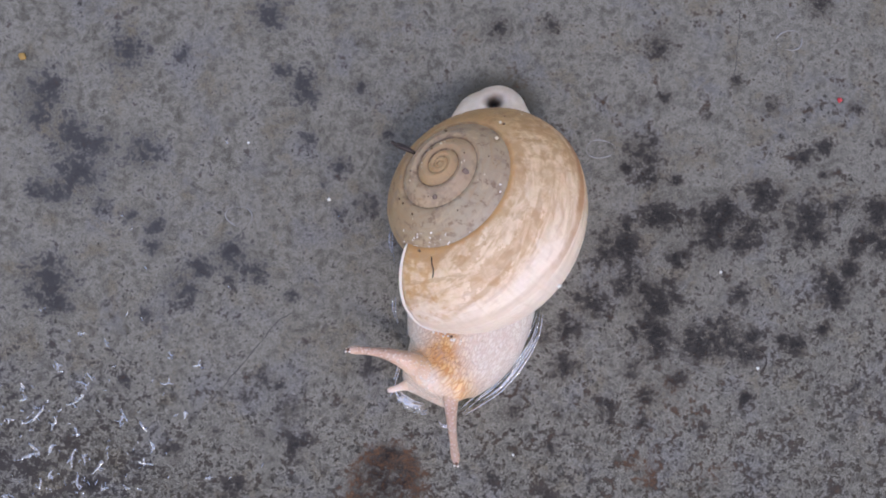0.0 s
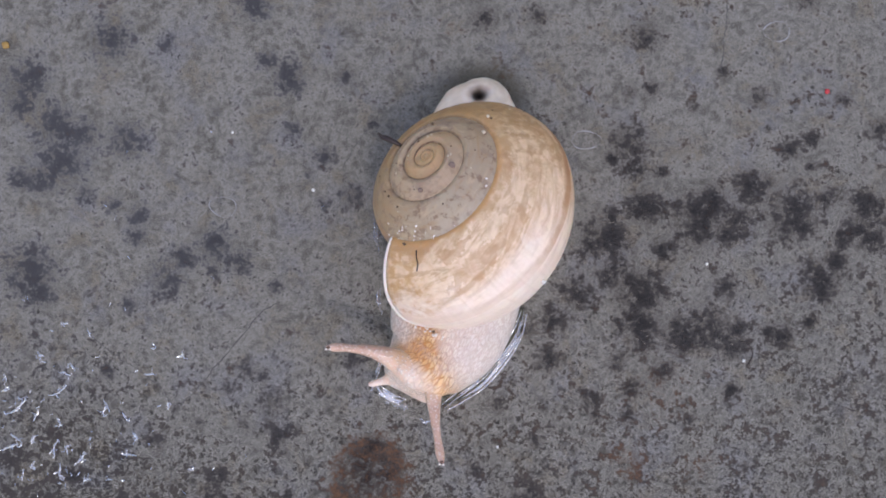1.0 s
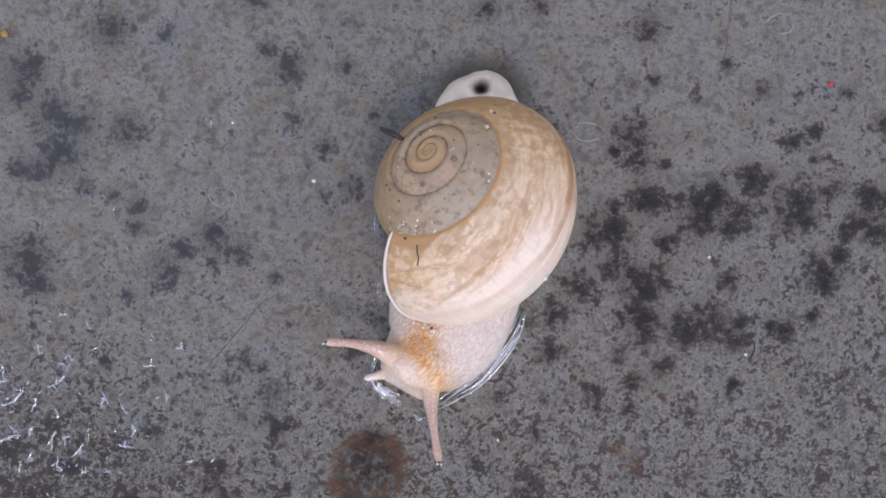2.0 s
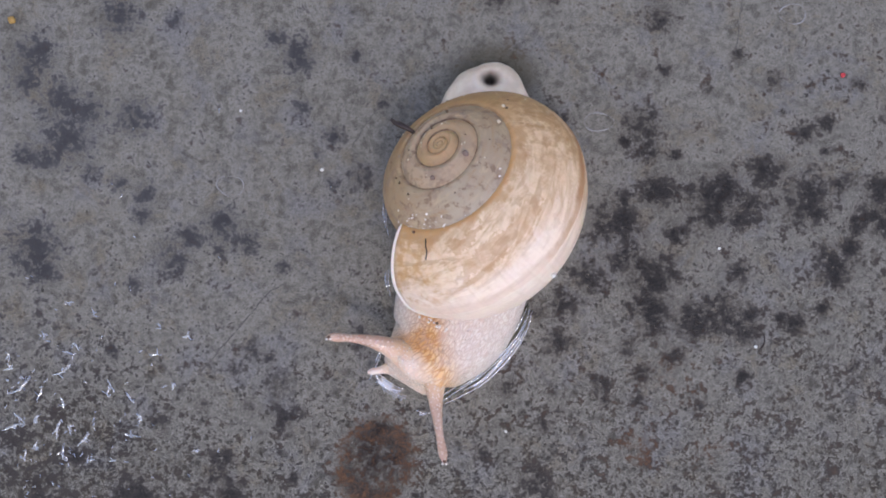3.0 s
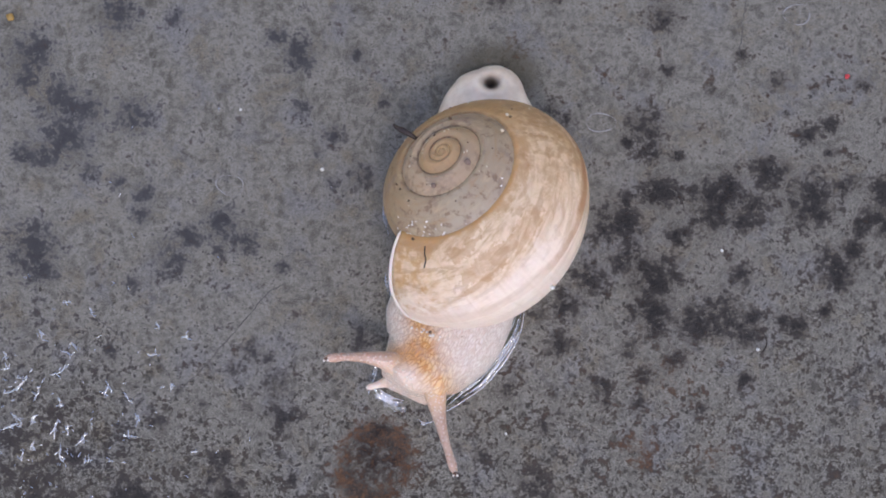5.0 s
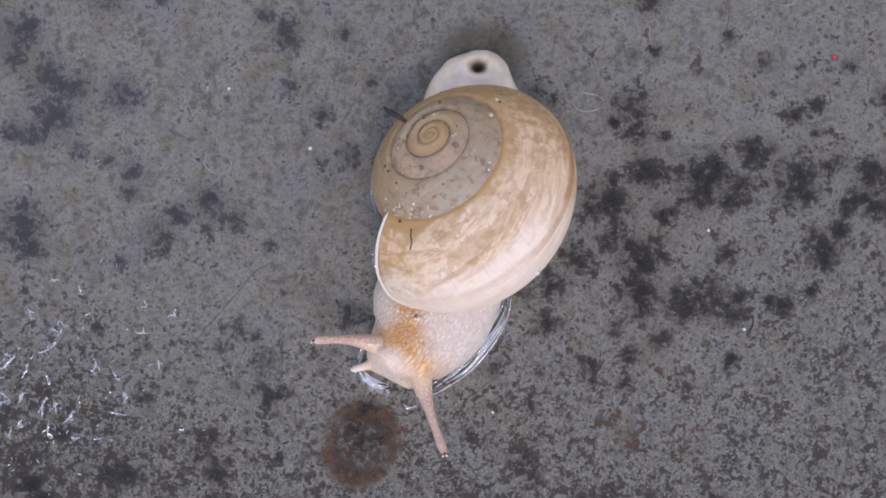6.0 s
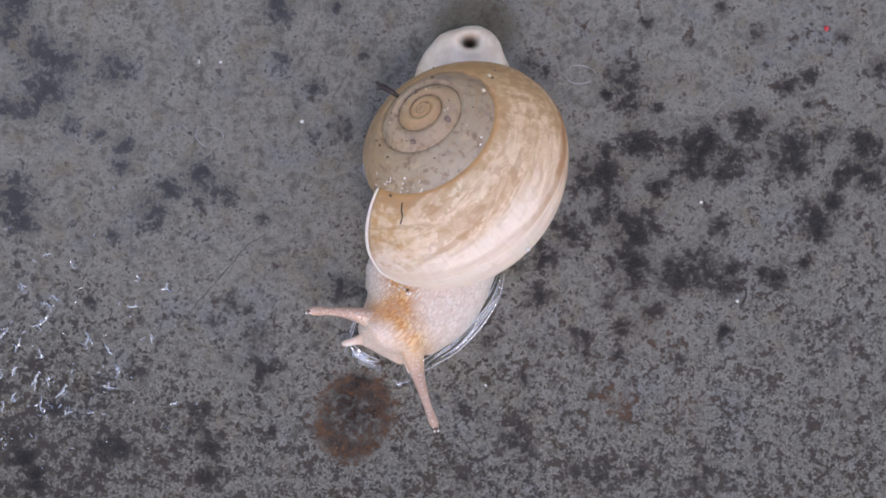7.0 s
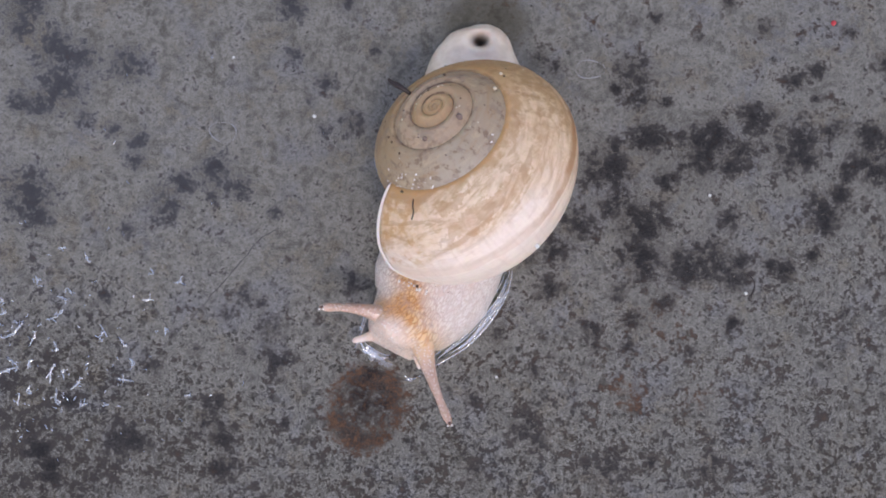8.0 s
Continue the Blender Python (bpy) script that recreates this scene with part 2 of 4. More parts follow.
    m.set(Base_Color=col, Roughness=m.math("ADD", 0.5, m.math("MULTIPLY", blot, 0.08)), Normal=relief, Subsurface_Weight=0.15, Subsurface_Scale=0.001,
          Coat_Weight=m.math("ADD", 0.14, m.math("MULTIPLY", wet, 0.86)), Coat_Roughness=m.math("SUBTRACT", 0.2, m.math("MULTIPLY", wet, 0.14)), Coat_Normal=m.bump(m.math("MULTIPLY", dirt, m.math("ADD", 0.25, wet)), 1.0, 0.0006))
    return m.mat


def lip_material():
    m = Nodes("shell_lip")
    n = m.noise(m.place(), 1.6, 4)
    m.set(Base_Color=m.mix(n, (0.66, 0.57, 0.51), (0.82, 0.75, 0.70)), Roughness=0.4, Normal=m.bump(n, 0.4, 0.0002), Subsurface_Weight=0.2, Subsurface_Scale=0.001)
    return m.mat


def skin_material(name, warm):
    """Pale wet skin with a net of grooves; warm: how orange and netted the back is."""
    m = Nodes(name)
    u, v, _ = m.split(m.place((1, 1, 1), uv="skin"))
    _, c, _ = m.split(m.place((1, 1, 1), uv="rel"))
    wob = m.noise(m.place(), 0.5, 3)
    at = m.node("ShaderNodeCombineXYZ", X=m.math("ADD", m.math("MULTIPLY", u, 0.60), wob), Y=m.math("ADD", m.math("MULTIPLY", v, 1.15), m.math("MULTIPLY", wob, 0.8))).outputs[0]
    groove = m.voronoi(at, 1.65, "DISTANCE_TO_EDGE", random=0.85)
    cell = m.step(groove, 0.02, 0.17)
    dots = m.voronoi(m.place(), 1.75)
    cloud = m.step(m.noise(m.place(), 0.35, 5), 0.3, 0.7)
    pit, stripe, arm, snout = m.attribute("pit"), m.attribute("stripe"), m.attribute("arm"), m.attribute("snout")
    pale = m.mix(cloud, (0.74, 0.64, 0.58), (0.84, 0.76, 0.70)) if warm else m.mix(cloud, (0.66, 0.53, 0.42), (0.82, 0.70, 0.585))
    col = pale
    seam = (0.66, 0.52, 0.46)
    if warm:
        patchy = m.step(m.noise(m.place(), 0.7, 4), 0.32, 0.62, 0.6, 1.0)
        heat = m.math("MULTIPLY", stripe, patchy)
        col = m.mix(heat, col, m.mix(cloud, (0.84, 0.42, 0.14), (0.88, 0.56, 0.27)))
        col = m.mix(m.math("MULTIPLY", arm, 0.75), col, (0.76, 0.31, 0.07))
        col = m.mix(m.math("MULTIPLY", snout, m.step(dots, 0.25, 0.60, 0.5, 0.85)), col, (0.82, 0.60, 0.48))
        # white dots: pale papillae, with their wet glints put into the colour
        col = m.mix(m.math("MULTIPLY", snout, m.step(dots, 0.36, 0.14, 0, 0.9)), col, (0.95, 0.89, 0.84))
        seam = m.mix(heat, (0.66, 0.52, 0.45), (0.62, 0.22, 0.05))
    netted = m.math("MULTIPLY", m.step(m.math("ABSOLUTE", m.math("SUBTRACT", c, 0.5)), 0.42, 0.25), m.math("SUBTRACT", 1.0, cell))
    col = m.mix(m.math("MULTIPLY", m.math("MULTIPLY", netted, m.math("SUBTRACT", 1.0, m.math("MULTIPLY", snout, 0.8))), 0.8 * warm), col, seam)
    # pit: brown skin with the hollow's shade put into its colour
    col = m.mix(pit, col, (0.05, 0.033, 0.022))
    height = m.math("ADD", m.math("MULTIPLY", cell, m.math("MULTIPLY", m.math("SUBTRACT", 1.0, m.math("MULTIPLY", snout, 0.8)), warm)), m.math("ADD", m.math("MULTIPLY", m.noise(m.place(), 2.4, 3), 0.35), m.math("MULTIPLY", m.math("MULTIPLY", m.step(dots, 0.45, 0.1), snout), 0.9 * warm)))
    relief = m.bump(height, 0.6, 0.00026)
    m.set(Base_Color=col, Roughness=0.45, Normal=relief, Subsurface_Weight=0.3, Subsurface_Scale=0.0012, Coat_Weight=0.7, Coat_Roughness=0.1, Coat_Normal=m.bump(height, 1.0, 0.0005))
    m.bsdf.inputs["Subsurface Radius"].default_value = (1.0, 0.55, 0.4)
    return m.mat


def tentacle_material(name, dusk, light):
    m = Nodes(name)
    at = m.place()
    dots = m.voronoi(at, 2.3)
    n = m.step(m.noise(at, 0.5, 4), 0.3, 0.7)
    col = m.mix(n, dusk, light)
    a, _, _ = m.split(m.place((1, 1, 1), uv="rel"))
    root = m.step(a, 0.60, 0.32)
    col = m.mix(root, col, (0.79, 0.55, 0.42))
    col = m.mix(m.math("MULTIPLY", m.attribute("stripe"), m.math("MULTIPLY", root, 0.6)), col, (0.82, 0.46, 0.20))
    # papillae again, whitened in colour for their sparkle
    col = m.mix(m.step(dots, 0.42, 0.15, 0, 0.6), col, (0.92, 0.83, 0.76))
    m.set(Base_Color=col, Roughness=0.36, Coat_Normal=m.bump(m.step(dots, 0.5, 0.05), 0.6, 0.0002), Normal=m.bump(m.step(dots, 0.5, 0.05), 0.6, 0.0002), Subsurface_Weight=0.3, Subsurface_Scale=0.0012, Coat_Weight=0.6, Coat_Roughness=0.16)
    m.bsdf.inputs["Subsurface Radius"].default_value = (1.0, 0.5, 0.35)
    return m.mat


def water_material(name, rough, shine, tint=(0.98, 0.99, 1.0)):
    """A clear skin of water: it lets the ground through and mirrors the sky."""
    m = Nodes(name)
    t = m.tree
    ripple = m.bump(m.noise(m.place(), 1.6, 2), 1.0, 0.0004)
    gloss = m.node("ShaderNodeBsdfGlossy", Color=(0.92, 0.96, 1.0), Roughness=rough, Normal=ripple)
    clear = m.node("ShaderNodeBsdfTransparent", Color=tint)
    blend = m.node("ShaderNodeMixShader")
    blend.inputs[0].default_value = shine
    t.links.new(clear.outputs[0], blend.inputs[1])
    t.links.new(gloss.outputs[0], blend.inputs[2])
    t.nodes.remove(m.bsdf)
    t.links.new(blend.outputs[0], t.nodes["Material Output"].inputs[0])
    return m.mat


def plain_material(name, col, dark, rough=0.6, scale=2.0):
    m = Nodes(name)
    n = m.noise(m.place(), scale, 4)
    m.set(Base_Color=m.mix(n, dark, col), Roughness=rough, Normal=m.bump(n, 0.4, 0.0002))
    return m.mat


CONCRETE, SHELL, LIP = concrete_material(), shell_material(), lip_material()
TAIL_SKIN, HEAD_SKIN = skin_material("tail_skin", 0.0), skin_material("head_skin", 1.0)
TENTACLE, LOBE, WATER = tentacle_material("stalk_skin", (0.52, 0.32, 0.24), (0.64, 0.43, 0.34)), tentacle_material("lobe_skin", (0.76, 0.58, 0.49), (0.83, 0.69, 0.61)), water_material("water", 0.14, 0.68)
# dark tint: wet slab and the contact shade along the foot
MENISCUS = water_material("meniscus", 0.15, 0.03, (0.60, 0.63, 0.58))
# blue tint: the mirrored dark sky put into the water's colour
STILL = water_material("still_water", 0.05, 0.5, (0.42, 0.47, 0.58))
DEW = water_material("dew", 0.12, 0.14)
BEADS = water_material("standing_water", 0.18, 0.42)
CRACK = plain_material("crack", (0.085, 0.08, 0.072), (0.035, 0.033, 0.030))
BARK = plain_material("dark_scrap", (0.035, 0.018, 0.016), (0.012, 0.007, 0.007), 0.35)
PIT = plain_material("pit_plug", (0.05, 0.035, 0.025), (0.02, 0.014, 0.011), 0.6)
EYE = plain_material("eye", (0.22, 0.12, 0.09), (0.10, 0.06, 0.05), 0.15)
GRIT = plain_material("pale_grit", (0.75, 0.66, 0.52), (0.5, 0.40, 0.28), 0.25)
BROWN_GRIT = plain_material("brown_grit", (0.16, 0.09, 0.05), (0.06, 0.035, 0.02), 0.4)
APEX_TONE = plain_material("apex_tone", (0.52, 0.34, 0.18), (0.44, 0.28, 0.15), 0.45, 0.8)
SMUDGE = plain_material("smudge", (0.24, 0.16, 0.13), (0.13, 0.085, 0.07), 0.5, 1.0)
RED = plain_material("red_speck", (0.62, 0.05, 0.06), (0.45, 0.03, 0.04), 0.5)
WHITE = plain_material("white_speck", (0.75, 0.77, 0.75), (0.55, 0.57, 0.55), 0.4)
# opaque white, for real froth and for painted glints
FROTH_GLINT = plain_material("froth_glint_white", (0.88, 0.84, 0.80), (0.75, 0.68, 0.62), 0.12)
HAZE = plain_material("dried_rim", (0.36, 0.365, 0.37), (0.20, 0.20, 0.205), 0.4)
OCHRE = plain_material("ochre_grain", (0.42, 0.26, 0.07), (0.26, 0.14, 0.04), 0.5)


# ---- mesh shorthand ----
def grid_mesh(name, points, wrap=False, uvs=(), caps=()):
    """A mesh from an array [rows][columns] of points. uvs: (layer name, array) pairs. caps: 0 or -1 closes that row."""
    rows, cols = points.shape[:2]
    faces, ids = [], np.arange(rows * cols).reshape(rows, cols)
    for i in range(rows - 1):
        for j in range(cols if wrap else cols - 1):
            k = (j + 1) % cols
            faces.append((ids[i, j], ids[i, k], ids[i + 1, k], ids[i + 1, j]))
    for c in caps:
        loop = [int(n) for n in ids[c]]
        faces.append(tuple(loop[::-1] if c == 0 else loop))
    me = bpy.data.meshes.new(name)
    me.from_pydata(points.reshape(-1, 3).tolist(), [], [tuple(int(n) for n in f) for f in faces])
    me.shade_smooth()
    which = np.empty(len(me.loops), dtype=np.int32)
    me.loops.foreach_get("vertex_index", which)
    for layer, values in uvs:
        flat = np.asarray(values, dtype=np.float32).reshape(-1, 2)
        me.uv_layers.new(name=layer).data.foreach_set("uv", flat[which].ravel())
    return me


def part_mesh(name, me, material, parent, label=""):
    """Links a mesh as one object under a thing or a part."""
    if not me.materials:
        me.materials.append(material)
    ob = new(name, me)
    ob.parent = parent
    return tagged(ob, label) if label else ob


def thing_mesh(name, me, material, label, category, group="", kind=""):
    me.materials.append(material)
    return tagged(new(name, me), label, category, group, kind)


def tube(name, line, radii, sides=16, close=True):
    """A round tube along points, with rounded ends; returns its mesh."""
    pts = [Vector(p) for p in line]
    rings, uv, rel = [], [], []
    ref = Vector((0, 0, 1))
    run = 0.0
    for i, p in enumerate(pts):
        ahead = (pts[min(i + 1, len(pts) - 1)] - pts[max(i - 1, 0)]).normalized()
        side = ahead.cross(ref)
        side = side.normalized() if side.length > 1e-4 else Vector((1, 0, 0))
        up = side.cross(ahead)
        if i:
            run += (p - pts[i - 1]).length
        rings.append([p + (side * math.cos(t) + up * math.sin(t)) * radii[i] for t in (2 * math.pi * j / sides for j in range(sides))])
        uv.append([(run * 1000, j / sides * 6) for j in range(sides)])
        rel.append([(i / len(pts), j / sides) for j in range(sides)])
    return grid_mesh(name, np.array([[list(q) for q in r] for r in rings]), True, [("skin", uv), ("rel", rel)], (0, -1) if close else ())


def smooth_line(points, count):
    """Catmull-Rom through rows of numbers."""
    p = np.array(points, float)
    p = np.vstack([2 * p[0] - p[1], p, 2 * p[-1] - p[-2]])
    out = []
    for t in np.linspace(0, len(p) - 3 - 1e-6, count):
        i, f = int(t) + 1, t - int(t)
        a, b, c, d = p[i - 1], p[i], p[i + 1], p[i + 2]
        out.append(0.5 * (2 * b + (c - a) * f + (2 * a - 5 * b + 4 * c - d) * f * f + (3 * b - a - 3 * c + d) * f ** 3))
    return np.array(out)


def pebble(name, r, seed, flat=0.8):
    bm = bmesh.new()
    bmesh.ops.create_icosphere(bm, subdivisions=2, radius=r)
    for v in bm.verts:
        v.co *= 1 + 0.35 * noise.noise(v.co / r * 1.3 + Vector((seed, 0, 0)))
        v.co.z *= flat
    me = bpy.data.meshes.new(name)
    bm.to_mesh(me)
    bm.free()
    me.shade_smooth()
    return me


# ---- ground ----
# dark growths on the slab: x, y and radius in millimetres
STAINS_WEST = [(-59.5, 18.0, 2.2), (-54.7, 16.6, 1.6), (-57.9, 12.6, 2.6), (-61.1, 9.6, 1.6), (-64.4, 9.6, 1.3), (-47.9, 15.8, 1.8), (-47.7, 14.6, 1.2), (-54.4, 7.0, 0.9),
               (-49.7, 5.3, 0.8), (-45.8, 3.6, 1.2), (-46.0, 0.3, 1.0), (-33.8, -1.2, 1.8), (-38.5, -3.1, 1.3), (-41.4, -6.1, 1.8), (-29.6, -3.5, 1.3), (-33.7, -5.1, 0.7),
               (-62.8, -5.4, 2.4), (-60.9, -8.6, 1.3), (-22.2, 25.8, 1.6), (-21.2, 24.6, 1.0), (-64.2, 24.5, 2.3), (-64.7, 21.5, 1.6), (-33.6, 20.2, 0.5), (-13.2, 26.0, 0.9),
               (-21.4, 17.5, 0.8), (-16.4, 5.4, 0.6), (-18.8, 10.4, 0.5), (-12.0, 6.9, 1.2), (-16.3, 13.3, 1.0), (-8.7, 18.3, 0.6), (-24.1, -7.6, 0.7), (-47.2, -10.4, 0.8)]
# the first entry is a dark patch right beside the tail
STAINS_EAST = [(10.6, 24.0, 1.0), (17.2, 17.6, 1.0), (19.6, 15.9, 0.9), (32.1, 15.7, 1.8), (33.4, 11.3, 1.2), (29.2, 13.0, 0.8), (34.6, 5.3, 1.7), (42.9, 3.7, 2.4),
               (45.3, 6.8, 1.4), (48.9, 2.7, 1.6), (51.2, 8.6, 1.6), (54.1, 9.3, 0.8), (57.8, 4.6, 2.3), (59.0, 2.2, 1.2), (63.1, 6.5, 0.8), (65.4, 7.4, 0.7),
               (69.6, 5.4, 1.5), (69.6, 1.8, 1.8), (65.5, 0.0, 0.8), (62.1, -6.0, 1.8), (64.4, -3.6, 1.1), (62.7, -7.7, 1.1), (28.2, -0.1, 2.3), (26.4, -1.4, 1.2),
               (29.4, 3.5, 1.0), (28.9, -5.5, 1.3), (23.6, -8.5, 1.6), (37.1, -1.2, 1.0), (47.4, 1.4, 1.1)]
STAINS_MID = [(33.7, -8.4, 2.1), (47.3, -7.8, 1.0), (57.7, 14.7, 1.0), (60.9, 16.0, 0.8), (60.6, 11.8, 0.5), (32.0, 23.5, 0.7), (35.6, 24.2, 0.8), (52.8, 22.7, 1.0),
              (42.2, 21.0, 0.5), (66.2, 22.6, 0.7), (47.1, 26.7, 0.7), (71.8, 17.9, 1.0), (36.9, 10.8, 0.7), (20.1, -12.4, 1.2), (16.3, -14.2, 0.9), (19.0, -18.9, 1.3),
              (33.8, -13.9, 2.1), (44.4, -14.3, 2.1), (39.7, -15.0, 1.8), (37.4, -20.3, 1.1), (32.7, -23.4, 1.1), (30.2, -19.3, 1.0), (25.6, -25.3, 1.1), (26.2, -28.0, 0.6),
              (31.8, -27.5, 0.8), (17.2, -31.7, 0.8), (19.8, -29.5, 0.6), (47.9, -16.6, 1.5), (49.1, -14.2, 1.0), (48.0, -23.7, 0.9)]
STAINS_SOUTH = [(56.3, -15.3, 1.0), (53.9, -14.2, 0.7), (60.4, -12.9, 0.6), (65.5, -21.9, 0.5), (15.8, -40.8, 1.7), (18.0, -42.8, 1.3), (7.5, -36.2, 1.0), (8.2, -48.0, 1.1),
                (28.9, -47.0, 2.1), (25.9, -47.1, 1.3), (35.4, -45.8, 0.7), (44.8, -46.7, 1.5), (45.4, -45.0, 1.0), (37.4, -41.0, 0.5), (50.0, -35.5, 0.5), (54.3, -45.1, 0.5),
                (61.1, -33.0, 0.5), (41.6, -28.6, 0.5), (10.8, -26.2, 1.0), (-0.3, -44.7, 0.7)]
STAINS_CORNER = [(-28.3, -20.7, 1.0), (-25.9, -21.5, 0.7), (-31.5, -23.4, 0.8), (-24.3, -25.7, 1.4), (-29.0, -29.3, 0.7), (-23.1, -30.7, 1.5), (-36.1, -29.1, 0.6), (-42.5, -32.2, 0.9),
                 (-32.9, -37.6, 1.3), (-34.6, -40.6, 1.1), (-31.7, -42.3, 1.4), (-47.0, -43.2, 1.8), (-44.6, -43.7, 1.2), (-31.0, -47.0, 1.3), (-56.0, -37.5, 0.7), (-60.6, -45.2, 0.9),
                 (-58.1, -48.1, 1.0), (-50.5, -21.4, 0.7), (-8.2, -32.1, 0.8), (-11.1, -36.0, 1.1), (-21.6, -40.4, 0.6), (-11.5, -18.3, 1.3)]
STAINS_NORTH = [(-50.5, 31.7, 2.0), (-41.5, 31.2, 0.8), (8.8, 35.4, 1.2), (17.4, 35.8, 1.0), (34.6, 32.7, 1.6), (-25.6, 28.5, 1.0), (-27.5, 37.6, 1.6), (60.4, 39.1, 1.3)]


def ground():
    """One slab that reaches the horizon, finely divided where the snail crawls."""
    def axis(half, step, far):
        near = np.arange(-half, half + step / 2, step)
        outer = half * np.geomspace(1.15, far / half, 14)
        return np.concatenate([-outer[::-1], near, outer])
    xs, ys = axis(85.0, 0.6, 40000.0), axis(62.0, 0.6, 40000.0)
    X, Y = np.meshgrid(xs, ys)
    me = grid_mesh("ground", np.stack([X, Y, np.zeros_like(X)], -1) * MM)
    stain = np.zeros_like(X)
    for cx, cy, r in STAINS_WEST + STAINS_EAST + STAINS_MID + STAINS_SOUTH + STAINS_CORNER + STAINS_NORTH:
        d = np.hypot(X - cx, Y - cy) / r
        stain = np.maximum(stain, np.clip(1.0 - d * 0.36, 0, 0.92))
    # western area where the mirrored sky is painted into the growths
    blue = (0.5 - 0.5 * np.tanh((X + 8) / 12)) * (0.5 + 0.5 * np.tanh((Y + 20) / 16))
    d = np.hypot((X + 9.2) / 1.0, (Y + 37.9) / 1.08)
    rust = np.exp(-((d - 4.6) / 2.4) ** 2) * (0.95 + 0.25 * np.sin(2.0 * np.arctan2(Y + 37.9, X + 9.2) - 0.6))
    rust = np.maximum(rust, 0.62 * np.exp(-(d / 5.0) ** 4))
    stain = np.maximum(stain, 0.75 * np.exp(-(d / 4.2) ** 3))
    # the last entry is no rust: it browns the slab round the tail
    for cx, cy, r, k in ((31.7, -35.3, 3.5, 0.5), (43.5, -35.9, 3.0, 0.4), (36.3, -22.9, 5.0, 0.35), (-67.2, 30.7, 0.8, 0.9), (2.9, 33.5, 2.0, 0.3), (8.6, 25.0, 6.0, 0.16)):
        rust += k * np.exp(-((X - cx) ** 2 + (Y - cy) ** 2) / r ** 2)
    corner = np.exp(-((X + 58) / 26) ** 2 - ((Y + 34) / 20) ** 2)
    speck = 0.18 * corner + np.clip(0.56 - Y / 52.0, 0.22, 1.45) * np.clip(0.85 + X / 250 + np.clip(-Y / 60, 0, 0.3), 0.5, 1.05)
    stain = stain + 0.24 * np.exp(-((X - 40) / 26) ** 2 - ((Y + 6) / 18) ** 2)
    # corner mottling, thickened to paint in the lens falloff as well
    stain = stain + 0.26 * np.exp(-((X + 66) / 22) ** 2 - ((Y + 48) / 14) ** 2)
    stain = stain + 0.34 * np.exp(-((X + 70) / 15) ** 2 - ((Y + 30) / 20) ** 2) + 0.20 * np.exp(-((X - 72) / 16) ** 2 - ((Y + 2) / 40) ** 2)
    rust = rust + 0.12 * np.exp(-((X - 30) / 26) ** 2 - ((Y + 28) / 16) ** 2)
    # more of the same: mottles plus the darker picture corner
    stain = stain + 0.24 * np.exp(-((X + 40) / 30) ** 2 - ((Y + 53) / 10) ** 2)
    # smooth darker oval where the tail lies
    tail_halo = np.exp(-(((X - 8.6) / 7.4) ** 2 + ((Y - 23.0) / 5.4) ** 2) ** 1.6)
    speck = speck - 0.26 * np.exp(-((X + 30) / 16) ** 2 - ((Y + 22) / 11) ** 2) + 0.70 * np.exp(-((X + 66) / 22) ** 2 - ((Y + 40) / 16) ** 2)
    speck = speck + 0.40 * np.exp(-((X - 66) / 18) ** 2 - ((Y + 2) / 36) ** 2)
    # thinned specks lighten the slab here in place of the water's sheen
    speck = speck - 0.24 * np.exp(-((X + 20) / 12) ** 2 - ((Y + 10) / 10) ** 2)
    speck = speck + 0.16 * np.exp(-((X - 20) / 20) ** 2 - ((Y + 38) / 14) ** 2)
    near = np.exp(-(np.hypot(X, Y) / 150) ** 4)
    speck = 0.55 + (speck - 0.55) * near
    for key, field in (("stain", stain), ("rust", rust), ("speck", speck), ("blue", blue), ("tail_halo", tail_halo)):
        me.attributes.new(key, "FLOAT", "POINT").data.foreach_set("value", field.astype(np.float32).ravel())
    return thing_mesh("ground", me, CONCRETE, "wet weathered grey concrete slab with dark stains and rust", "ground", kind="structure")


def crack(line, width, seed):
    """A hairline crack: an uneven dark thread laid into the surface."""
    path = smooth_line(line, 40)
    rng = np.random.default_rng(seed)
    path[1:-1] += rng.normal(size=(38, 2)) * 0.10
    rows = []
    for i, p in enumerate(path):
        d = path[min(i + 1, 39)] - path[max(i - 1, 0)]
        n = np.array([-d[1], d[0]]) / np.hypot(*d)
        w = width * (0.35 + rng.random()) * min(1, i / 5, (39 - i) / 5)
        rows.append([[*(p - n * w), 0.004], [*p, 0.012], [*(p + n * w), 0.004]])
    return grid_mesh("crack", np.array(rows) * MM)


slab = ground()
for i, (line, width) in enumerate((
        ([(-22.5, -9.6), (-26.1, -11.6), (-29.5, -15.7), (-35.5, -22.8), (-39.8, -27.3), (-42.6, -30.0)], 0.085),
        ([(-54.6, -14.4), (-50.1, -17.8), (-44.3, -21.7), (-41.6, -24.0), (-39.9, -27.0)], 0.09),
        ([(-40.2, -36.0), (-40.4, -38.7), (-41.0, -43.1), (-42.3, -45.0), (-42.0, -47.5)], 0.09),
        ([(47.9, 39.0), (47.2, 31.8), (46.7, 26.3)], 0.08),
        ([(-5.7, 22.6), (-8.4, 19.0), (-11.1, 15.4), (-14.3, 9.9)], 0.06))):
    part_mesh("crack", crack(line, width, i), CRACK, slab, "hairline crack in the slab")


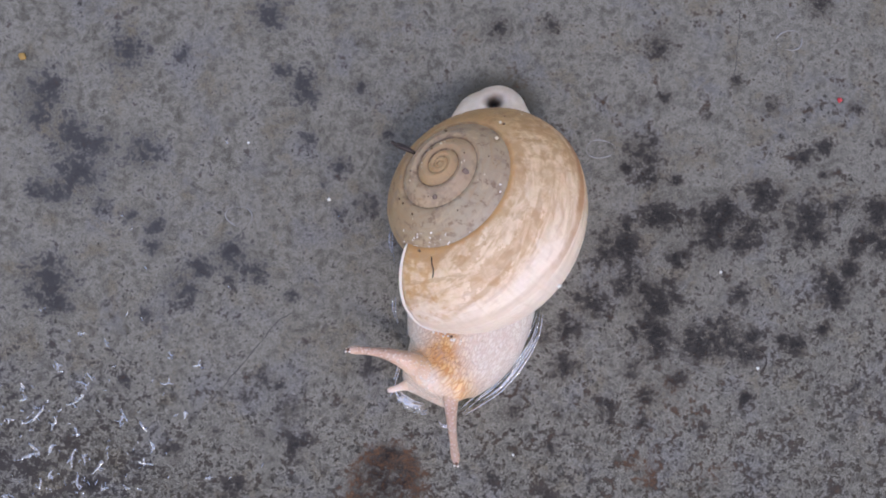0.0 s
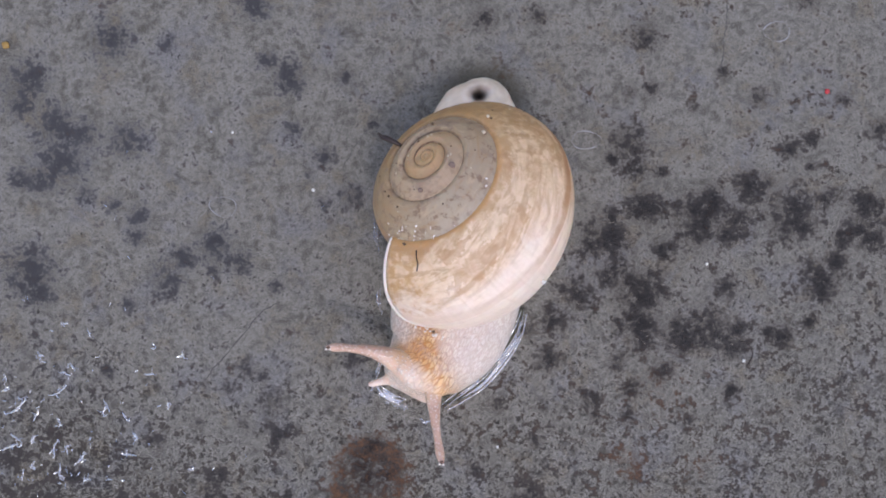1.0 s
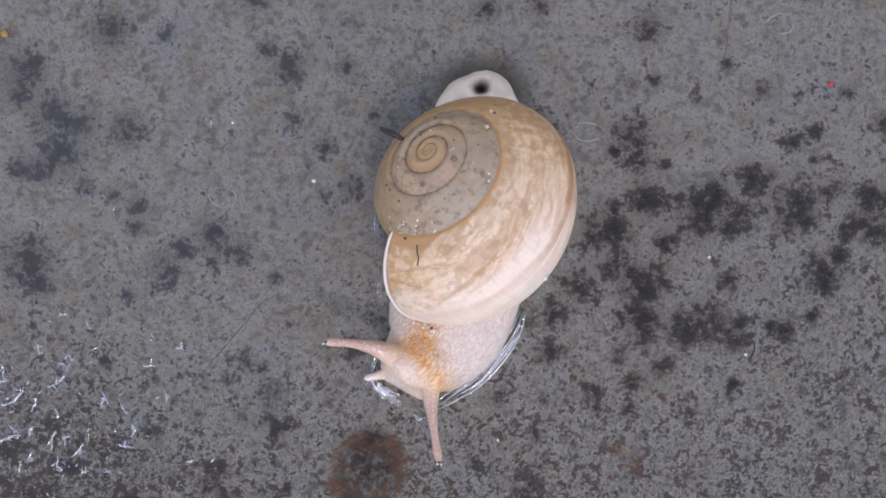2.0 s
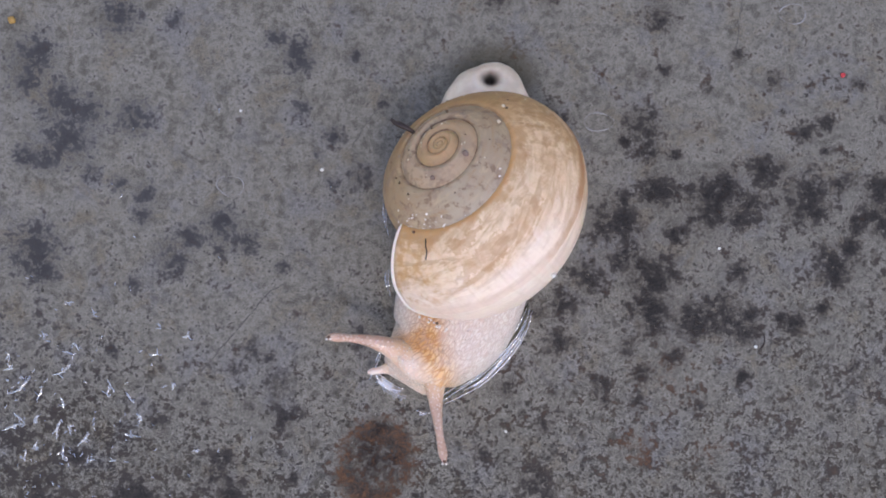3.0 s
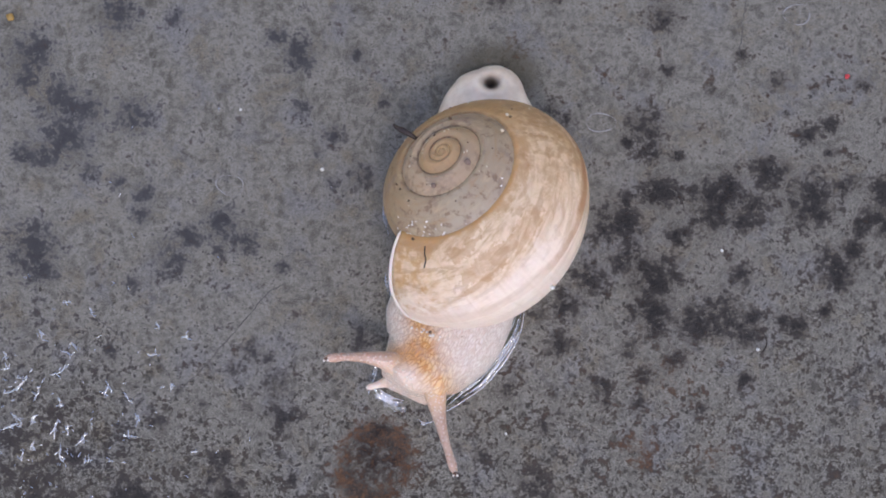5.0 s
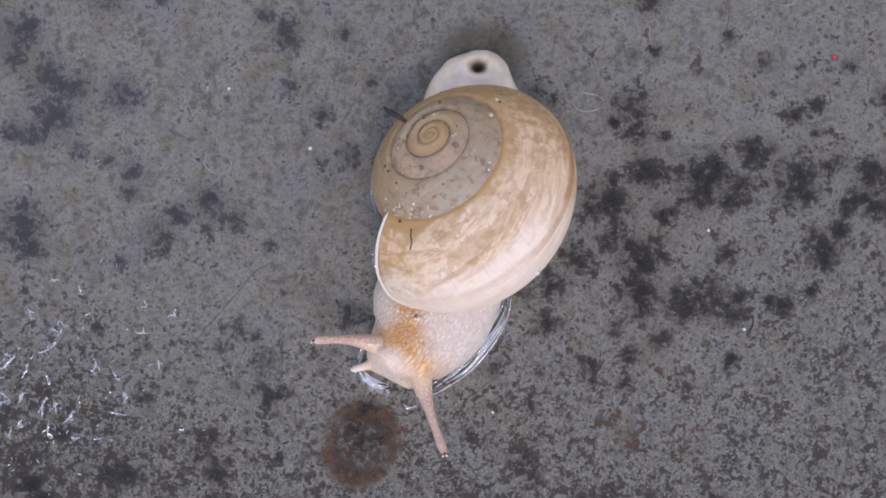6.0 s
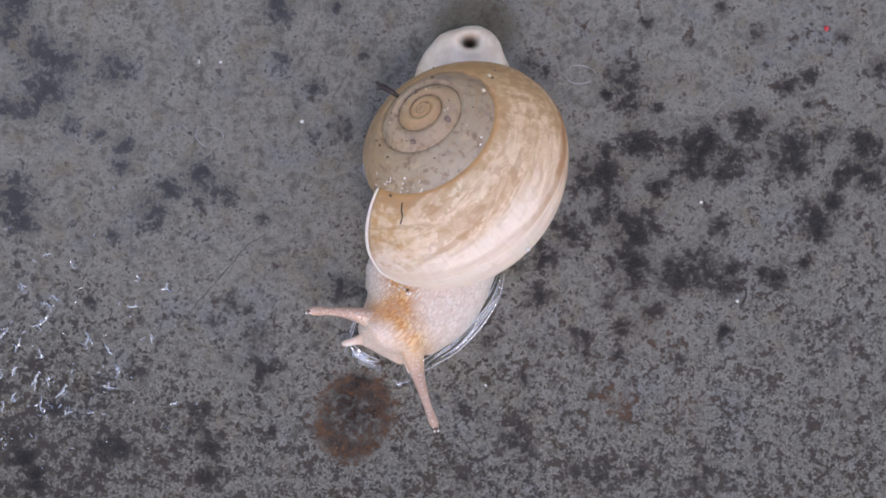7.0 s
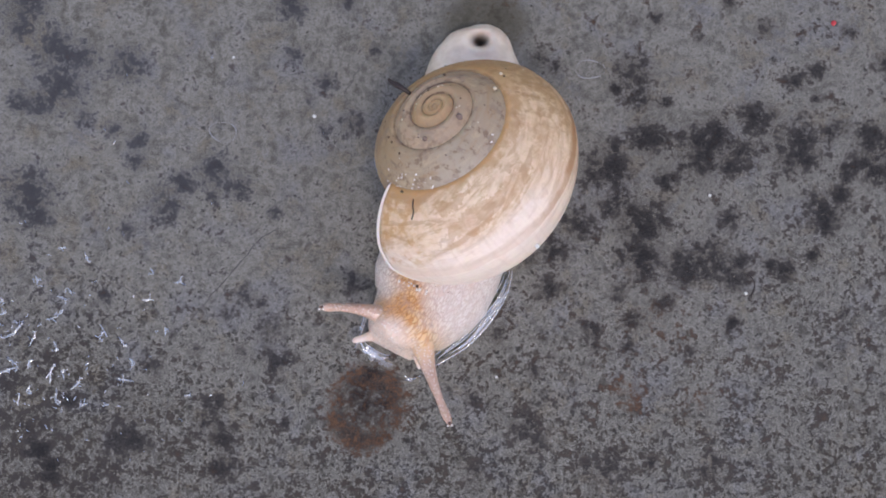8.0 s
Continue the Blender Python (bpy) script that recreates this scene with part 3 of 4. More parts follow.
def rim(cx, cy, rx, ry, seed):
    """A thin raised ring left by a drop."""
    rng = np.random.default_rng(seed)
    k = rng.random(4)
    line = []
    for j in range(49):
        t = 2 * math.pi * j / 48
        w = 1 + 0.06 * math.sin(2 * t + 6 * k[0]) + 0.05 * math.sin(3 * t + 6 * k[1])
        line.append((cx + rx * w * math.cos(t), cy + ry * w * math.sin(t), 0.05))
    rad = [0.012 + 0.10 * min(max(0.45 + 0.7 * math.sin(4 * math.pi * j / 48 + 6 * k[2]) + 0.4 * math.sin(10 * math.pi * j / 48 + 6 * k[3]), 0), 1) for j in range(49)]
    return tube("drop_rim", [Vector(p) * MM for p in line], [r * MM for r in rad], 8, False)


thing_mesh("drop_rim", rim(-32.4, 5.1, 2.1, 1.6, 1), HAZE, "faint pale oval drop rim on wet concrete", "drop mark", "drop marks")
thing_mesh("drop_rim", rim(25.2, 15.9, 2.2, 1.5, 2), HAZE, "faint pale open drop rim on wet concrete", "drop mark", "drop marks")
thing_mesh("drop_rim", rim(55.6, 33.4, 2.2, 1.5, 5), HAZE, "very faint pale drop rim on wet concrete", "drop mark", "drop marks")


def speck(name, x, y, r, mat, label, seed):
    ob = thing_mesh(name, pebble(name, r * MM, seed, 0.6), mat, label, "speck")
    ob.location = (x * MM, y * MM, r * 0.4 * MM)
    return ob


speck("red_speck", 63.5, 23.8, 0.40, RED, "tiny bright red speck on grey concrete", 1)
speck("white_speck", -18.1, 7.8, 0.29, WHITE, "tiny white grain on wet concrete", 2)
speck("orange_speck", -67.2, 30.7, 0.6, OCHRE, "small orange brown grain on concrete", 3)
speck("white_speck", -31.0, 16.9, 0.22, WHITE, "tiny white grain on wet concrete", 4)
# the second is an opaque white dot for the wet glint by the fibre
for k, (x, y, r) in enumerate(((44.3, -3.7, 0.24), (50.1, -19.0, 0.28), (11.2, -32.7, 0.2))):
    speck("white_speck", x, y, r, WHITE, "tiny white grain on wet concrete", 6 + k)
arc = [(49.6 + 1.9 * math.cos(t), -17.9 + 1.9 * math.sin(t), 0.07) for t in np.linspace(-1.0, 1.5, 20)]
thing_mesh("dark_fibre", tube("dark_fibre", [Vector(p) * MM for p in arc], [0.09 * MM] * 20, 8), BARK, "short curved dark fibre on concrete", "fibre")


# ridges of standing water: x, y, heading in degrees and length in millimetres
RIDGES = [(-66.6, -24.0, 20, 1.5), (-64.6, -28.5, -35, 4.8), (-61.6, -28.3, 30, 1.7), (-58.0, -25.1, -25, 3.5), (-50.3, -26.6, -55, 2.8), (-47.7, -28.1, -70, 1.7), (-57.3, -21.5, -45, 1.9), (-55.9, -20.3, -30, 1.5), (-61.1, -18.6, -60, 1.5), (-62.1, -31.6, 60, 2.0), (-65.5, -33.3, -8, 3.7), (-58.7, -33.3, -85, 3.2), (-57.9, -37.0, -80, 3.2), (-54.6, -34.8, 55, 2.8)]
RIDGES_MORE = [(-62.2, -35.7, 60, 1.5), (-63.9, -37.4, 85, 2.0), (-47.2, -34.8, -50, 2.8), (-45.9, -31.2, -40, 1.5), (-43.9, -21.7, -50, 1.7), (-40.8, -26.4, -55, 1.5), (-39.0, -18.6, 10, 1.3), (-53.7, -37.8, 60, 1.5), (-50.0, -38.0, 10, 1.1), (-56.7, -33.4, 85, 1.7), (-57.7, -29.1, 85, 1.7), (-65.1, -31.7, -45, 2.0), (-68.6, -27.4, -20, 1.7), (-69.1, -39.1, 20, 1.5), (-37.1, -36.3, 40, 1.1), (-43.2, -16.9, -45, 1.0), (-53.5, -14.9, -35, 1.5), (-57.3, -13.7, -20, 1.3), (-66.6, -21.9, -15, 1.3)]


def water_ridges():
    """Branching ridges of standing water on the pitted corner of the slab, and small beads round them."""
    rng = np.random.default_rng(7)
    bm = bmesh.new()

    def stroke(x, y, heading, length, half, tall):
        n = max(3, int(length / 0.28))
        a = heading - 0.5 * rng.normal() * 0.5
        p = np.array([x, y]) - 0.5 * length * np.array([math.cos(a), math.sin(a)])
        prev, trail = None, []
        for i in range(n + 1):
            w = half * (0.25 + 0.75 * math.sin(math.pi * (i + 0.4) / (n + 0.8))) * rng.uniform(0.75, 1.25)
            side = np.array([-math.sin(a), math.cos(a)]) * w
            ring = [bm.verts.new(Vector((*(p + side * math.cos(t)), tall * w * (1 - abs(math.cos(t))) + 0.01)) * MM) for t in np.linspace(0, math.pi, 9)]
            if prev:
                for j in range(8):
                    bm.faces.new((prev[j], prev[j + 1], ring[j + 1], ring[j]))
            prev = ring
            trail.append((p.copy(), a))
            p = p + np.array([math.cos(a), math.sin(a)]) * length / n
            a += rng.normal() * 0.32
        return trail

    for x, y, heading, length in RIDGES + RIDGES_MORE:
        trail = stroke(x, y, radians(heading), length, rng.uniform(0.13, 0.19), rng.uniform(0.4, 0.65))
        for _ in range(int(1 + length * 0.8)):
            q, a = trail[rng.integers(0, len(trail))]
            out = a + rng.choice([-1, 1]) * rng.uniform(0.8, 1.6)
            reach = rng.uniform(0.4, 1.1)
            stroke(*(q + 0.5 * reach * np.array([math.cos(out), math.sin(out)])), out, reach, rng.uniform(0.08, 0.13), 0.5)
    lone = [(-34.4, 17.0), (-51.1, 5.2), (-49.5, 3.2), (-47.3, -3.1), (-34.0, -6.2), (-47.8, -11.2), (-47.8, 13.9), (-16.6, 5.0)]
    made = 0
    while made < 105:
        if made < len(lone):
            x, y = lone[made]
        else:
            x, y = rng.uniform(-74, -24), rng.uniform(-47, -6)
            if rng.random() > math.exp(-((x + 60) / 14) ** 2 - ((y + 33) / 12) ** 2) + 0.05:
                continue
        made += 1
        stroke(x, y, rng.uniform(0, 6.28), rng.uniform(0.3, 0.9), rng.uniform(0.06, 0.11), rng.uniform(0.3, 0.6))
    me = bpy.data.meshes.new("water_ridges")
    bm.to_mesh(me)
    bm.free()
    me.shade_smooth()
    return thing_mesh("water_ridges", me, BEADS, "glinting beads of water on pitted concrete", "water", kind="stuff")


water_ridges()

# ---- snail: everything in its own space, millimetres turned into metres ----
snail = tagged(new("snail"), "pale orange snail with a cream and brown shell", "snail")

# the spiral: growth, section and axis
GROW, GROW_B, GROW_IN, DROP = 0.4662, -0.0021, 0.2151, 1.4111
R0, RAD, TALL, DEEP, POWER = 11.7247, 7.5614, 10.1701, 14.849, 1.3672
PHASE, LIP_LEAN = 4.2422, 0.1394
APEX = np.array([-6.863, 5.869, 22.614])
TURNS = 4.4
AXIS = Vector((-0.5386, 0.6299, 1)).normalized()
SIDE = Vector((0, 1, 0)).cross(AXIS).normalized()
FORE = AXIS.cross(SIDE)
BASIS = np.array([list(SIDE), list(FORE), list(AXIS)])


FLAT_FROM, FLAT_TO = radians(29), radians(93)
FLAT_Z0 = TALL * math.sin(FLAT_FROM) ** POWER
FLAT_SLOPE = (TALL * math.sin(FLAT_TO) ** POWER - FLAT_Z0) / (RAD * (math.cos(FLAT_FROM) - math.cos(FLAT_TO)))


def shell_point(w, phi, shrink=0.0):
    """A place on the shell; w: turns from the lip (0) back to the apex, phi: angle round the section."""
    w, phi = np.broadcast_arrays(np.asarray(w, float), np.asarray(phi, float))
    s = np.exp(GROW * w + GROW_B * w * w + GROW_IN * np.minimum(w + 2.2, 0))
    r = R0 + (RAD - shrink) * np.cos(phi)
    z = (TALL - shrink) * np.sign(np.sin(phi)) * np.abs(np.sin(phi)) ** POWER
    # the shoulder between two seams is flatter than an ellipse
    chord = np.interp(np.clip(phi, FLAT_FROM, FLAT_TO), (FLAT_FROM, FLAT_TO), (0, 1))
    line = FLAT_Z0 + (R0 + RAD * math.cos(FLAT_FROM) - (R0 + RAD * np.cos(phi))) * FLAT_SLOPE
    z = np.where((chord > 0) & (chord < 1), z - 0.58 * np.maximum(z - line, 0), z)
    a = PHASE - 2 * math.pi * w
    return np.stack([s * r * np.cos(a), s * r * np.sin(a), s * z - DEEP * s ** DROP], -1) @ BASIS + APEX


def build_shell():
    phi = np.linspace(0, 2 * math.pi, 97)[:-1]
    w = np.concatenate([np.linspace(-5.6, -1.2, 190), np.linspace(-1.2, 0, 130)[1:]])
    W, PHI = np.meshgrid(w, phi, indexing="ij")
    Wl = W + np.where(W > -0.25, (W + 0.25) / 0.25, 0) * LIP_LEAN / (2 * math.pi) * np.sin(PHI)
    pts = shell_point(Wl, PHI)
    v = np.where(PHI > math.pi * 1.5, PHI - 2 * math.pi, PHI) / (math.pi / 2)
    inner_w = np.linspace(0, -0.3, 24)
    IW, IP = np.meshgrid(inner_w, phi, indexing="ij")
    lean = (IW + 0.3) / 0.3 * LIP_LEAN / (2 * math.pi) * np.sin(IP)
    inside = shell_point(IW + lean, IP, 0.5)
    pts = np.concatenate([pts, inside])
    u = np.concatenate([W + TURNS, IW + TURNS])
    v = np.concatenate([v, np.where(IP > math.pi * 1.5, IP - 2 * math.pi, IP) / (math.pi / 2)])
    me = grid_mesh("shell", pts * MM, True, [("spiral", np.stack([u, v], -1))], (0,))
    return part_mesh("shell", me, SHELL, snail, "cream and brown coiled shell with a grey spire")


shell = build_shell()

knob = part_mesh("apex", pebble("apex", 0.62 * MM, 4, 0.8), APEX_TONE, shell, "golden rounded apex")
knob.location = (Vector(APEX) + AXIS * -0.30) * MM

# thick white lip round the opening
lip_phi = np.linspace(-2.2, 2.0, 90)
lip_line = shell_point(LIP_LEAN / (2 * math.pi) * np.sin(lip_phi) + 0.001, lip_phi, 0.25)
lip_r = 0.42 * np.sqrt(np.clip(np.sin(np.linspace(0.05, math.pi - 0.05, 90)), 0, 1))
part_mesh("lip", tube("lip", [Vector(p) * MM for p in lip_line], list(lip_r * MM), 12), LIP, shell, "thick white shell lip")

# scrap of bark and a hair stuck to the shell
scrap = smooth_line([(-10.4, 8.3, 17.6), (-11.3, 8.9, 17.9), (-12.5, 9.6, 17.8), (-13.1, 9.9, 17.6), (-13.6, 10.4, 17.4)], 14)
part_mesh("scrap", tube("scrap", [Vector(p) * MM for p in scrap], [0.46 * MM * (1 - 0.55 * abs(i - 6) / 7) for i in range(14)], 8), BARK, shell, "dark sliver of bark")
hair = smooth_line([(-9.40, -6.9, 23.45), (-9.45, -7.93, 23.72), (-9.33, -8.69, 23.80), (-9.56, -9.74, 23.5)], 14)
part_mesh("hair", tube("hair", [Vector(p) * MM for p in hair], [0.09 * MM] * 14, 6), BARK, shell, "short dark hair")


def grit_on_shell():
    rng = np.random.default_rng(11)
    grains = [pebble("sand_grain", 0.13 * MM, s) for s in range(3)]
    dark = [pebble("dirt_grain", 0.16 * MM, s + 5) for s in range(2)]
    for me in grains:
        me.materials.append(GRIT)
    for me in dark:
        me.materials.append(BROWN_GRIT)
    for i in range(46):
        if i < 30:
            w, phi = rng.uniform(-2.9, -0.45), 1.45 + rng.normal() * 0.10
        else:
            w, phi = rng.uniform(-0.75, -0.45), rng.uniform(0.5, 1.3)
        p = shell_point(w, phi)
        ob = new("sand_grain", (grains + dark)[i % 5])
        ob.parent = shell
        ob.location = [c * MM for c in p]
        ob.rotation_euler = rng.uniform(0, 3, 3)
        ob.scale = [rng.uniform(0.6, 1.5)] * 3


grit_on_shell()
for name, at, r, flat, mat, label in (
        ("smudge", (-3.5, 4.1, 25.40), 0.50, 0.3, SMUDGE, "small dark brown smudge"),
        ("smudge", (-8.05, 1.17, 24.6), 0.36, 0.3, SMUDGE, "small dark brown smudge"),
        ("smudge", (-11.08, -5.82, 21.7), 0.24, 0.5, BROWN_GRIT, "dark dirt grain"),
        ("smudge", (-5.71, 10.81, 19.6), 0.24, 0.5, BROWN_GRIT, "dark dirt grain"),
        ("sand_grain", (1.27, 8.53, 22.85), 0.30, 0.8, GRIT, "pale sand grain"),
        ("sand_grain", (2.1, 11.0, 20.5), 0.26, 0.8, GRIT, "pale sand grain"),
        ("drop", (7.75, -12.75, 20.3), 0.36, 0.9, WHITE, "tiny white drop")):
    mark = part_mesh(name, pebble(name, r * MM, len(label), flat), mat, shell, label)
    mark.location = Vector(at) * MM
    mark.rotation_euler = (0.5, -0.4, 0)


# opaque white beads paint the wet highlight low on the spire
drop_rng = np.random.default_rng(21)
for k in range(30):
    bead = part_mesh("glint_bead", pebble("glint_bead", drop_rng.uniform(0.06, 0.17) * MM, k, 0.3), FROTH_GLINT, shell, "white bead painting the wet glint")
    bead.location = shell_point(-1.0 - 0.012 * k * drop_rng.random() + 0.028 * drop_rng.normal(), (0.50 + 0.11 * drop_rng.normal()) * math.pi / 2) * MM
    bead.rotation_euler = (0.5, -0.4, k)
    bead.scale = (drop_rng.uniform(0.8, 1.9), drop_rng.uniform(0.7, 1.2), 0.6)


def body(stations, rows=110, cols=64, blunt=0.75):
    """A soft body along stations of x, y, half width, height: a rounded back on a flat sole."""
    line = smooth_line(stations, rows)
    pts, uv, rel = [], [], []
    run = 0.0
    for i, (x, y, w, h) in enumerate(line):
        d = line[min(i + 1, rows - 1), :2] - line[max(i - 1, 0), :2]
        d = d / np.hypot(*d)
        if i:
            run += np.hypot(*(line[i, :2] - line[i - 1, :2]))
        ring, ru, rr = [], [], []
        for j in range(cols):
            t = math.pi * (1.12 - 1.24 * j / (cols - 1))
            c, s = math.cos(t), math.sin(t)
            px = w * c
            pz = h * max(s, 0) ** blunt
            if s < 0:
                px = w * (c - 0.25 * np.sign(c) * abs(s))
            frill = 0.10 * math.sin(run * 2.1 + 3 * j / cols) * max(0, 1 - pz / 1.5)
            q = np.array([x, y]) + np.array([d[1], -d[0]]) * (-(px + frill * np.sign(c)))
            ring.append((q[0], q[1], max(pz, 0.02) if s >= 0 else 0.02))
            ru.append((run, (t - math.pi / 2) * (w + h) * 0.55))
            rr.append((i / (rows - 1), j / (cols - 1)))
        pts.append(ring)
        uv.append(ru)
        rel.append(rr)
    return np.array(pts), uv, rel


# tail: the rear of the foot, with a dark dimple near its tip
tail_pts, tail_uv, tail_rel = body([(-0.9, 22.3, 0.8, 0.8), (-0.8, 21.7, 3.0, 2.2), (-0.75, 20.6, 4.6, 3.6), (-0.8, 18.8, 5.7, 4.6), (-1.0, 16.4, 7.0, 5.4), (-1.15, 13.4, 7.9, 6.0),
                                            (-1.5, 8.2, 8.4, 6.2), (-2.4, -0.4, 8.6, 6.2), (-3.2, -8.0, 8.4, 5.6)])
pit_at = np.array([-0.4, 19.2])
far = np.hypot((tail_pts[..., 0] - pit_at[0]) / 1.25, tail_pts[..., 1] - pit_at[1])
top = tail_pts[..., 2] > 1.5
tail_pts[..., 2] = np.where(top, np.maximum(tail_pts[..., 2] - 3.4 * np.exp(-(far / 0.95) ** 2) + 0.25 * np.exp(-((far - 2.0) / 0.8) ** 2), 0.4), tail_pts[..., 2])
tail_origin = np.array([-0.5, 19.2, 0])
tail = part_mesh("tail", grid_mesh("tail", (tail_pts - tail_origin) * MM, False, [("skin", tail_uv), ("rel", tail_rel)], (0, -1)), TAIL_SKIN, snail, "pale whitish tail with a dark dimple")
# colour mask: darkens the pit beyond its brown, as shade in a hole
pit_shade = np.where(top, np.exp(-(far / 0.9) ** 4) * 0.97, 0).astype(np.float32)
tail.data.attributes.new("pit", "FLOAT", "POINT").data.foreach_set("value", pit_shade.ravel())
# dark plug on the pit's floor, added to deepen its shade
plug = pebble("dimple", 0.7 * MM, 3, 0.3)
dimple = part_mesh("dimple", plug, PIT, tail, "dark brown plug deepening the shade of the pit")
dimple.location = (0.1 * MM, 0, 0.9 * MM)

# head and neck
neck_at = np.array([-8.5, -23.8, 0])
head_pts, head_uv, head_rel = body([(-2.5, -2.0, 7.6, 6.5), (-3.7, -10.7, 9.0, 8.2), (-5.6, -15.9, 9.6, 9.2), (-7.6, -20.1, 9.2, 9.6), (-9.6, -23.2, 7.6, 9.2), (-11.5, -25.4, 5.6, 8.0),
                                            (-12.2, -27.2, 4.6, 6.2), (-12.5, -28.2, 4.2, 4.8), (-12.7, -28.8, 3.6, 3.4), (-12.85, -29.1, 2.6, 1.9)], 140, 80)
ROOT_L, ROOT_R = (-12.0, -24.5, 7.4), (-8.7, -24.6, 7.6)
STALK = (1.3, 1.9, 2.45, 2.75, 2.75, 2.55, 2.3, 2.05, 1.8, 1.58, 1.38, 1.2, 1.05, 0.92, 0.81, 0.72, 0.65, 0.60, 0.57, 0.62, 0.68, 0.60, 0.25)
STALK_L = (1.3, 1.9, 2.4, 2.7, 2.7, 2.55, 2.35, 2.1, 1.85, 1.62, 1.42, 1.25, 1.15, 1.0, 0.88, 0.78, 0.70, 0.63, 0.58, 0.61, 0.67, 0.59, 0.25)
REACH_L, REACH_R = 14.18, 16.29
REST_L, REST_R = (167.7, 22.0), (287.6, 22.0)


def stalk_line(root, reach, rest, bow, sag):
    """Points of an eye stalk from its root: heading and rise in degrees at rest, bowed sideways and sagging at mid length."""
    az, el = radians(rest[0]), radians(rest[1])
    ahead = np.array([math.cos(az) * math.cos(el), math.sin(az) * math.cos(el), math.sin(el)])
    side = np.array([-math.sin(az), math.cos(az), 0])
    deep = tuple(np.array(root) + np.array([-2.4 * math.cos(az), -2.4 * math.sin(az), -4.2]))
    return [deep] + [tuple(np.array(root) + ahead * reach * f + side * bow * math.sin(math.pi * f) - np.array([0, 0, sag * math.sin(math.pi * f)])) for f in (0, 0.2, 0.4, 0.6, 0.8, 1)]


LINE_L = stalk_line(ROOT_L, REACH_L, REST_L, -0.95, 1.0)
LINE_R = stalk_line(ROOT_R, REACH_R, REST_R, -0.55, 1.0)


def near_line(pts, line):
    """Distance in plan from each point to a run of straight pieces."""
    best = np.full(pts.shape[:-1], 1e9)
    for a, b in zip(line[:-1], line[1:]):
        a, d = np.array(a), np.array(b) - np.array(a)
        f = np.clip(((pts[..., :2] - a) @ d) / (d @ d), 0, 1)
        best = np.minimum(best, np.linalg.norm(pts[..., :2] - a - f[..., None] * d, axis=-1))
    return best


def pigment(me, pts):
    """Orange back stripe, its darker arm towards one stalk, and the dotted snout."""
    stripe = np.exp(-(near_line(pts, [(-9.8, -14.0), (-10.2, -17.7), (-10.0, -21.0), (-9.2, -23.9), (-7.9, -26.9), (-7.2, -29.5)]) / 2.5) ** 2)
    arm = np.exp(-(near_line(pts, [(-14.4, -22.4), (-12.8, -22.0), (-10.6, -21.6)]) / 1.5) ** 2)
    ahead = (pts[..., 0] + 11.2) * -0.53 + (pts[..., 1] + 24.6) * -0.85
    snout = 1 / (1 + np.exp(-ahead / 0.5))
    for key, field in (("stripe", np.clip(stripe + 0.8 * arm, 0, 1)), ("arm", arm), ("snout", snout * (1 - 0.6 * stripe))):
        me.attributes.new(key, "FLOAT", "POINT").data.foreach_set("value", field.astype(np.float32).ravel())


def swell_round(pts, line, radii, soft):
    """Pushes a skin outwards where a stalk grows out of it, so that the two run into each other."""
    run = np.gradient(pts, axis=0)
    over = np.gradient(pts, axis=1)
    out = np.cross(over, run)
    out /= np.maximum(np.linalg.norm(out, axis=-1, keepdims=True), 1e-6)
    out *= np.where(out[..., 2].mean() < 0, -1, 1)
    path = smooth_line(line, 40)[:25]
    rad = np.interp(np.linspace(0, 1, 40), np.linspace(0, 1, len(radii)), radii)[:25]
    gap = np.min(np.linalg.norm(pts[:, :, None] - path, axis=-1) - rad, axis=-1)
    push = np.maximum(soft - np.abs(gap), 0) ** 2 / (4 * soft) + np.maximum(-gap, 0)
    return pts + out * np.where(pts[..., 2] > 0.6, np.minimum(push, 3.0), 0)[..., None]


for line, radii in ((LINE_L, STALK_L), (LINE_R, STALK)):
    head_pts = swell_round(head_pts, line, radii, 3.2)
head_me = grid_mesh("head", (head_pts - neck_at) * MM, False, [("skin", head_uv), ("rel", head_rel)], (0, -1))
pigment(head_me, head_pts)
head = part_mesh("head", head_me, HEAD_SKIN, snail, "orange-backed head and neck with netted wet skin")


FROTH_AT = (-11.2, -18.0)
froth_rng = np.random.default_rng(5)
for k in range(12):
    bubble = part_mesh("froth_bubble", pebble("froth_bubble", froth_rng.uniform(0.10, 0.24) * MM, k, 0.6), FROTH_GLINT, head)
    bubble.location = [(a - b) * MM for a, b in zip((FROTH_AT[0] + 0.34 * k + froth_rng.normal() * 0.25, FROTH_AT[1] - 0.14 * k + froth_rng.normal() * 0.25, 9.75 + 0.3 * froth_rng.random()), neck_at)]


crumb = part_mesh("dirt_grain", pebble("dirt_crumb", 0.22 * MM, 8, 0.6), BROWN_GRIT, head, "dark brown crumb at the shell's lip")
crumb.location = [(a - b) * MM for a, b in zip((-8.9, -18.8, 9.6), neck_at)]


def feeler(name, line, radii, parent, origin, label):
    path = smooth_line(line, 16) - origin
    rad = np.interp(np.linspace(0, 1, 16), np.linspace(0, 1, len(radii)), radii)
    return part_mesh(name, tube(name, [Vector(p) * MM for p in path], list(rad * MM), 14), LOBE, parent, label)


feeler("lower_tentacle", [(-14.2, -26.2, 2.9), (-15.8, -26.5, 2.7), (-17.5, -27.0, 2.4), (-19.0, -27.4, 2.0)], (2.0, 1.7, 1.25, 0.9, 0.68, 0.55, 0.5, 0.52, 0.3), head, neck_at, "small pale lower feeler")
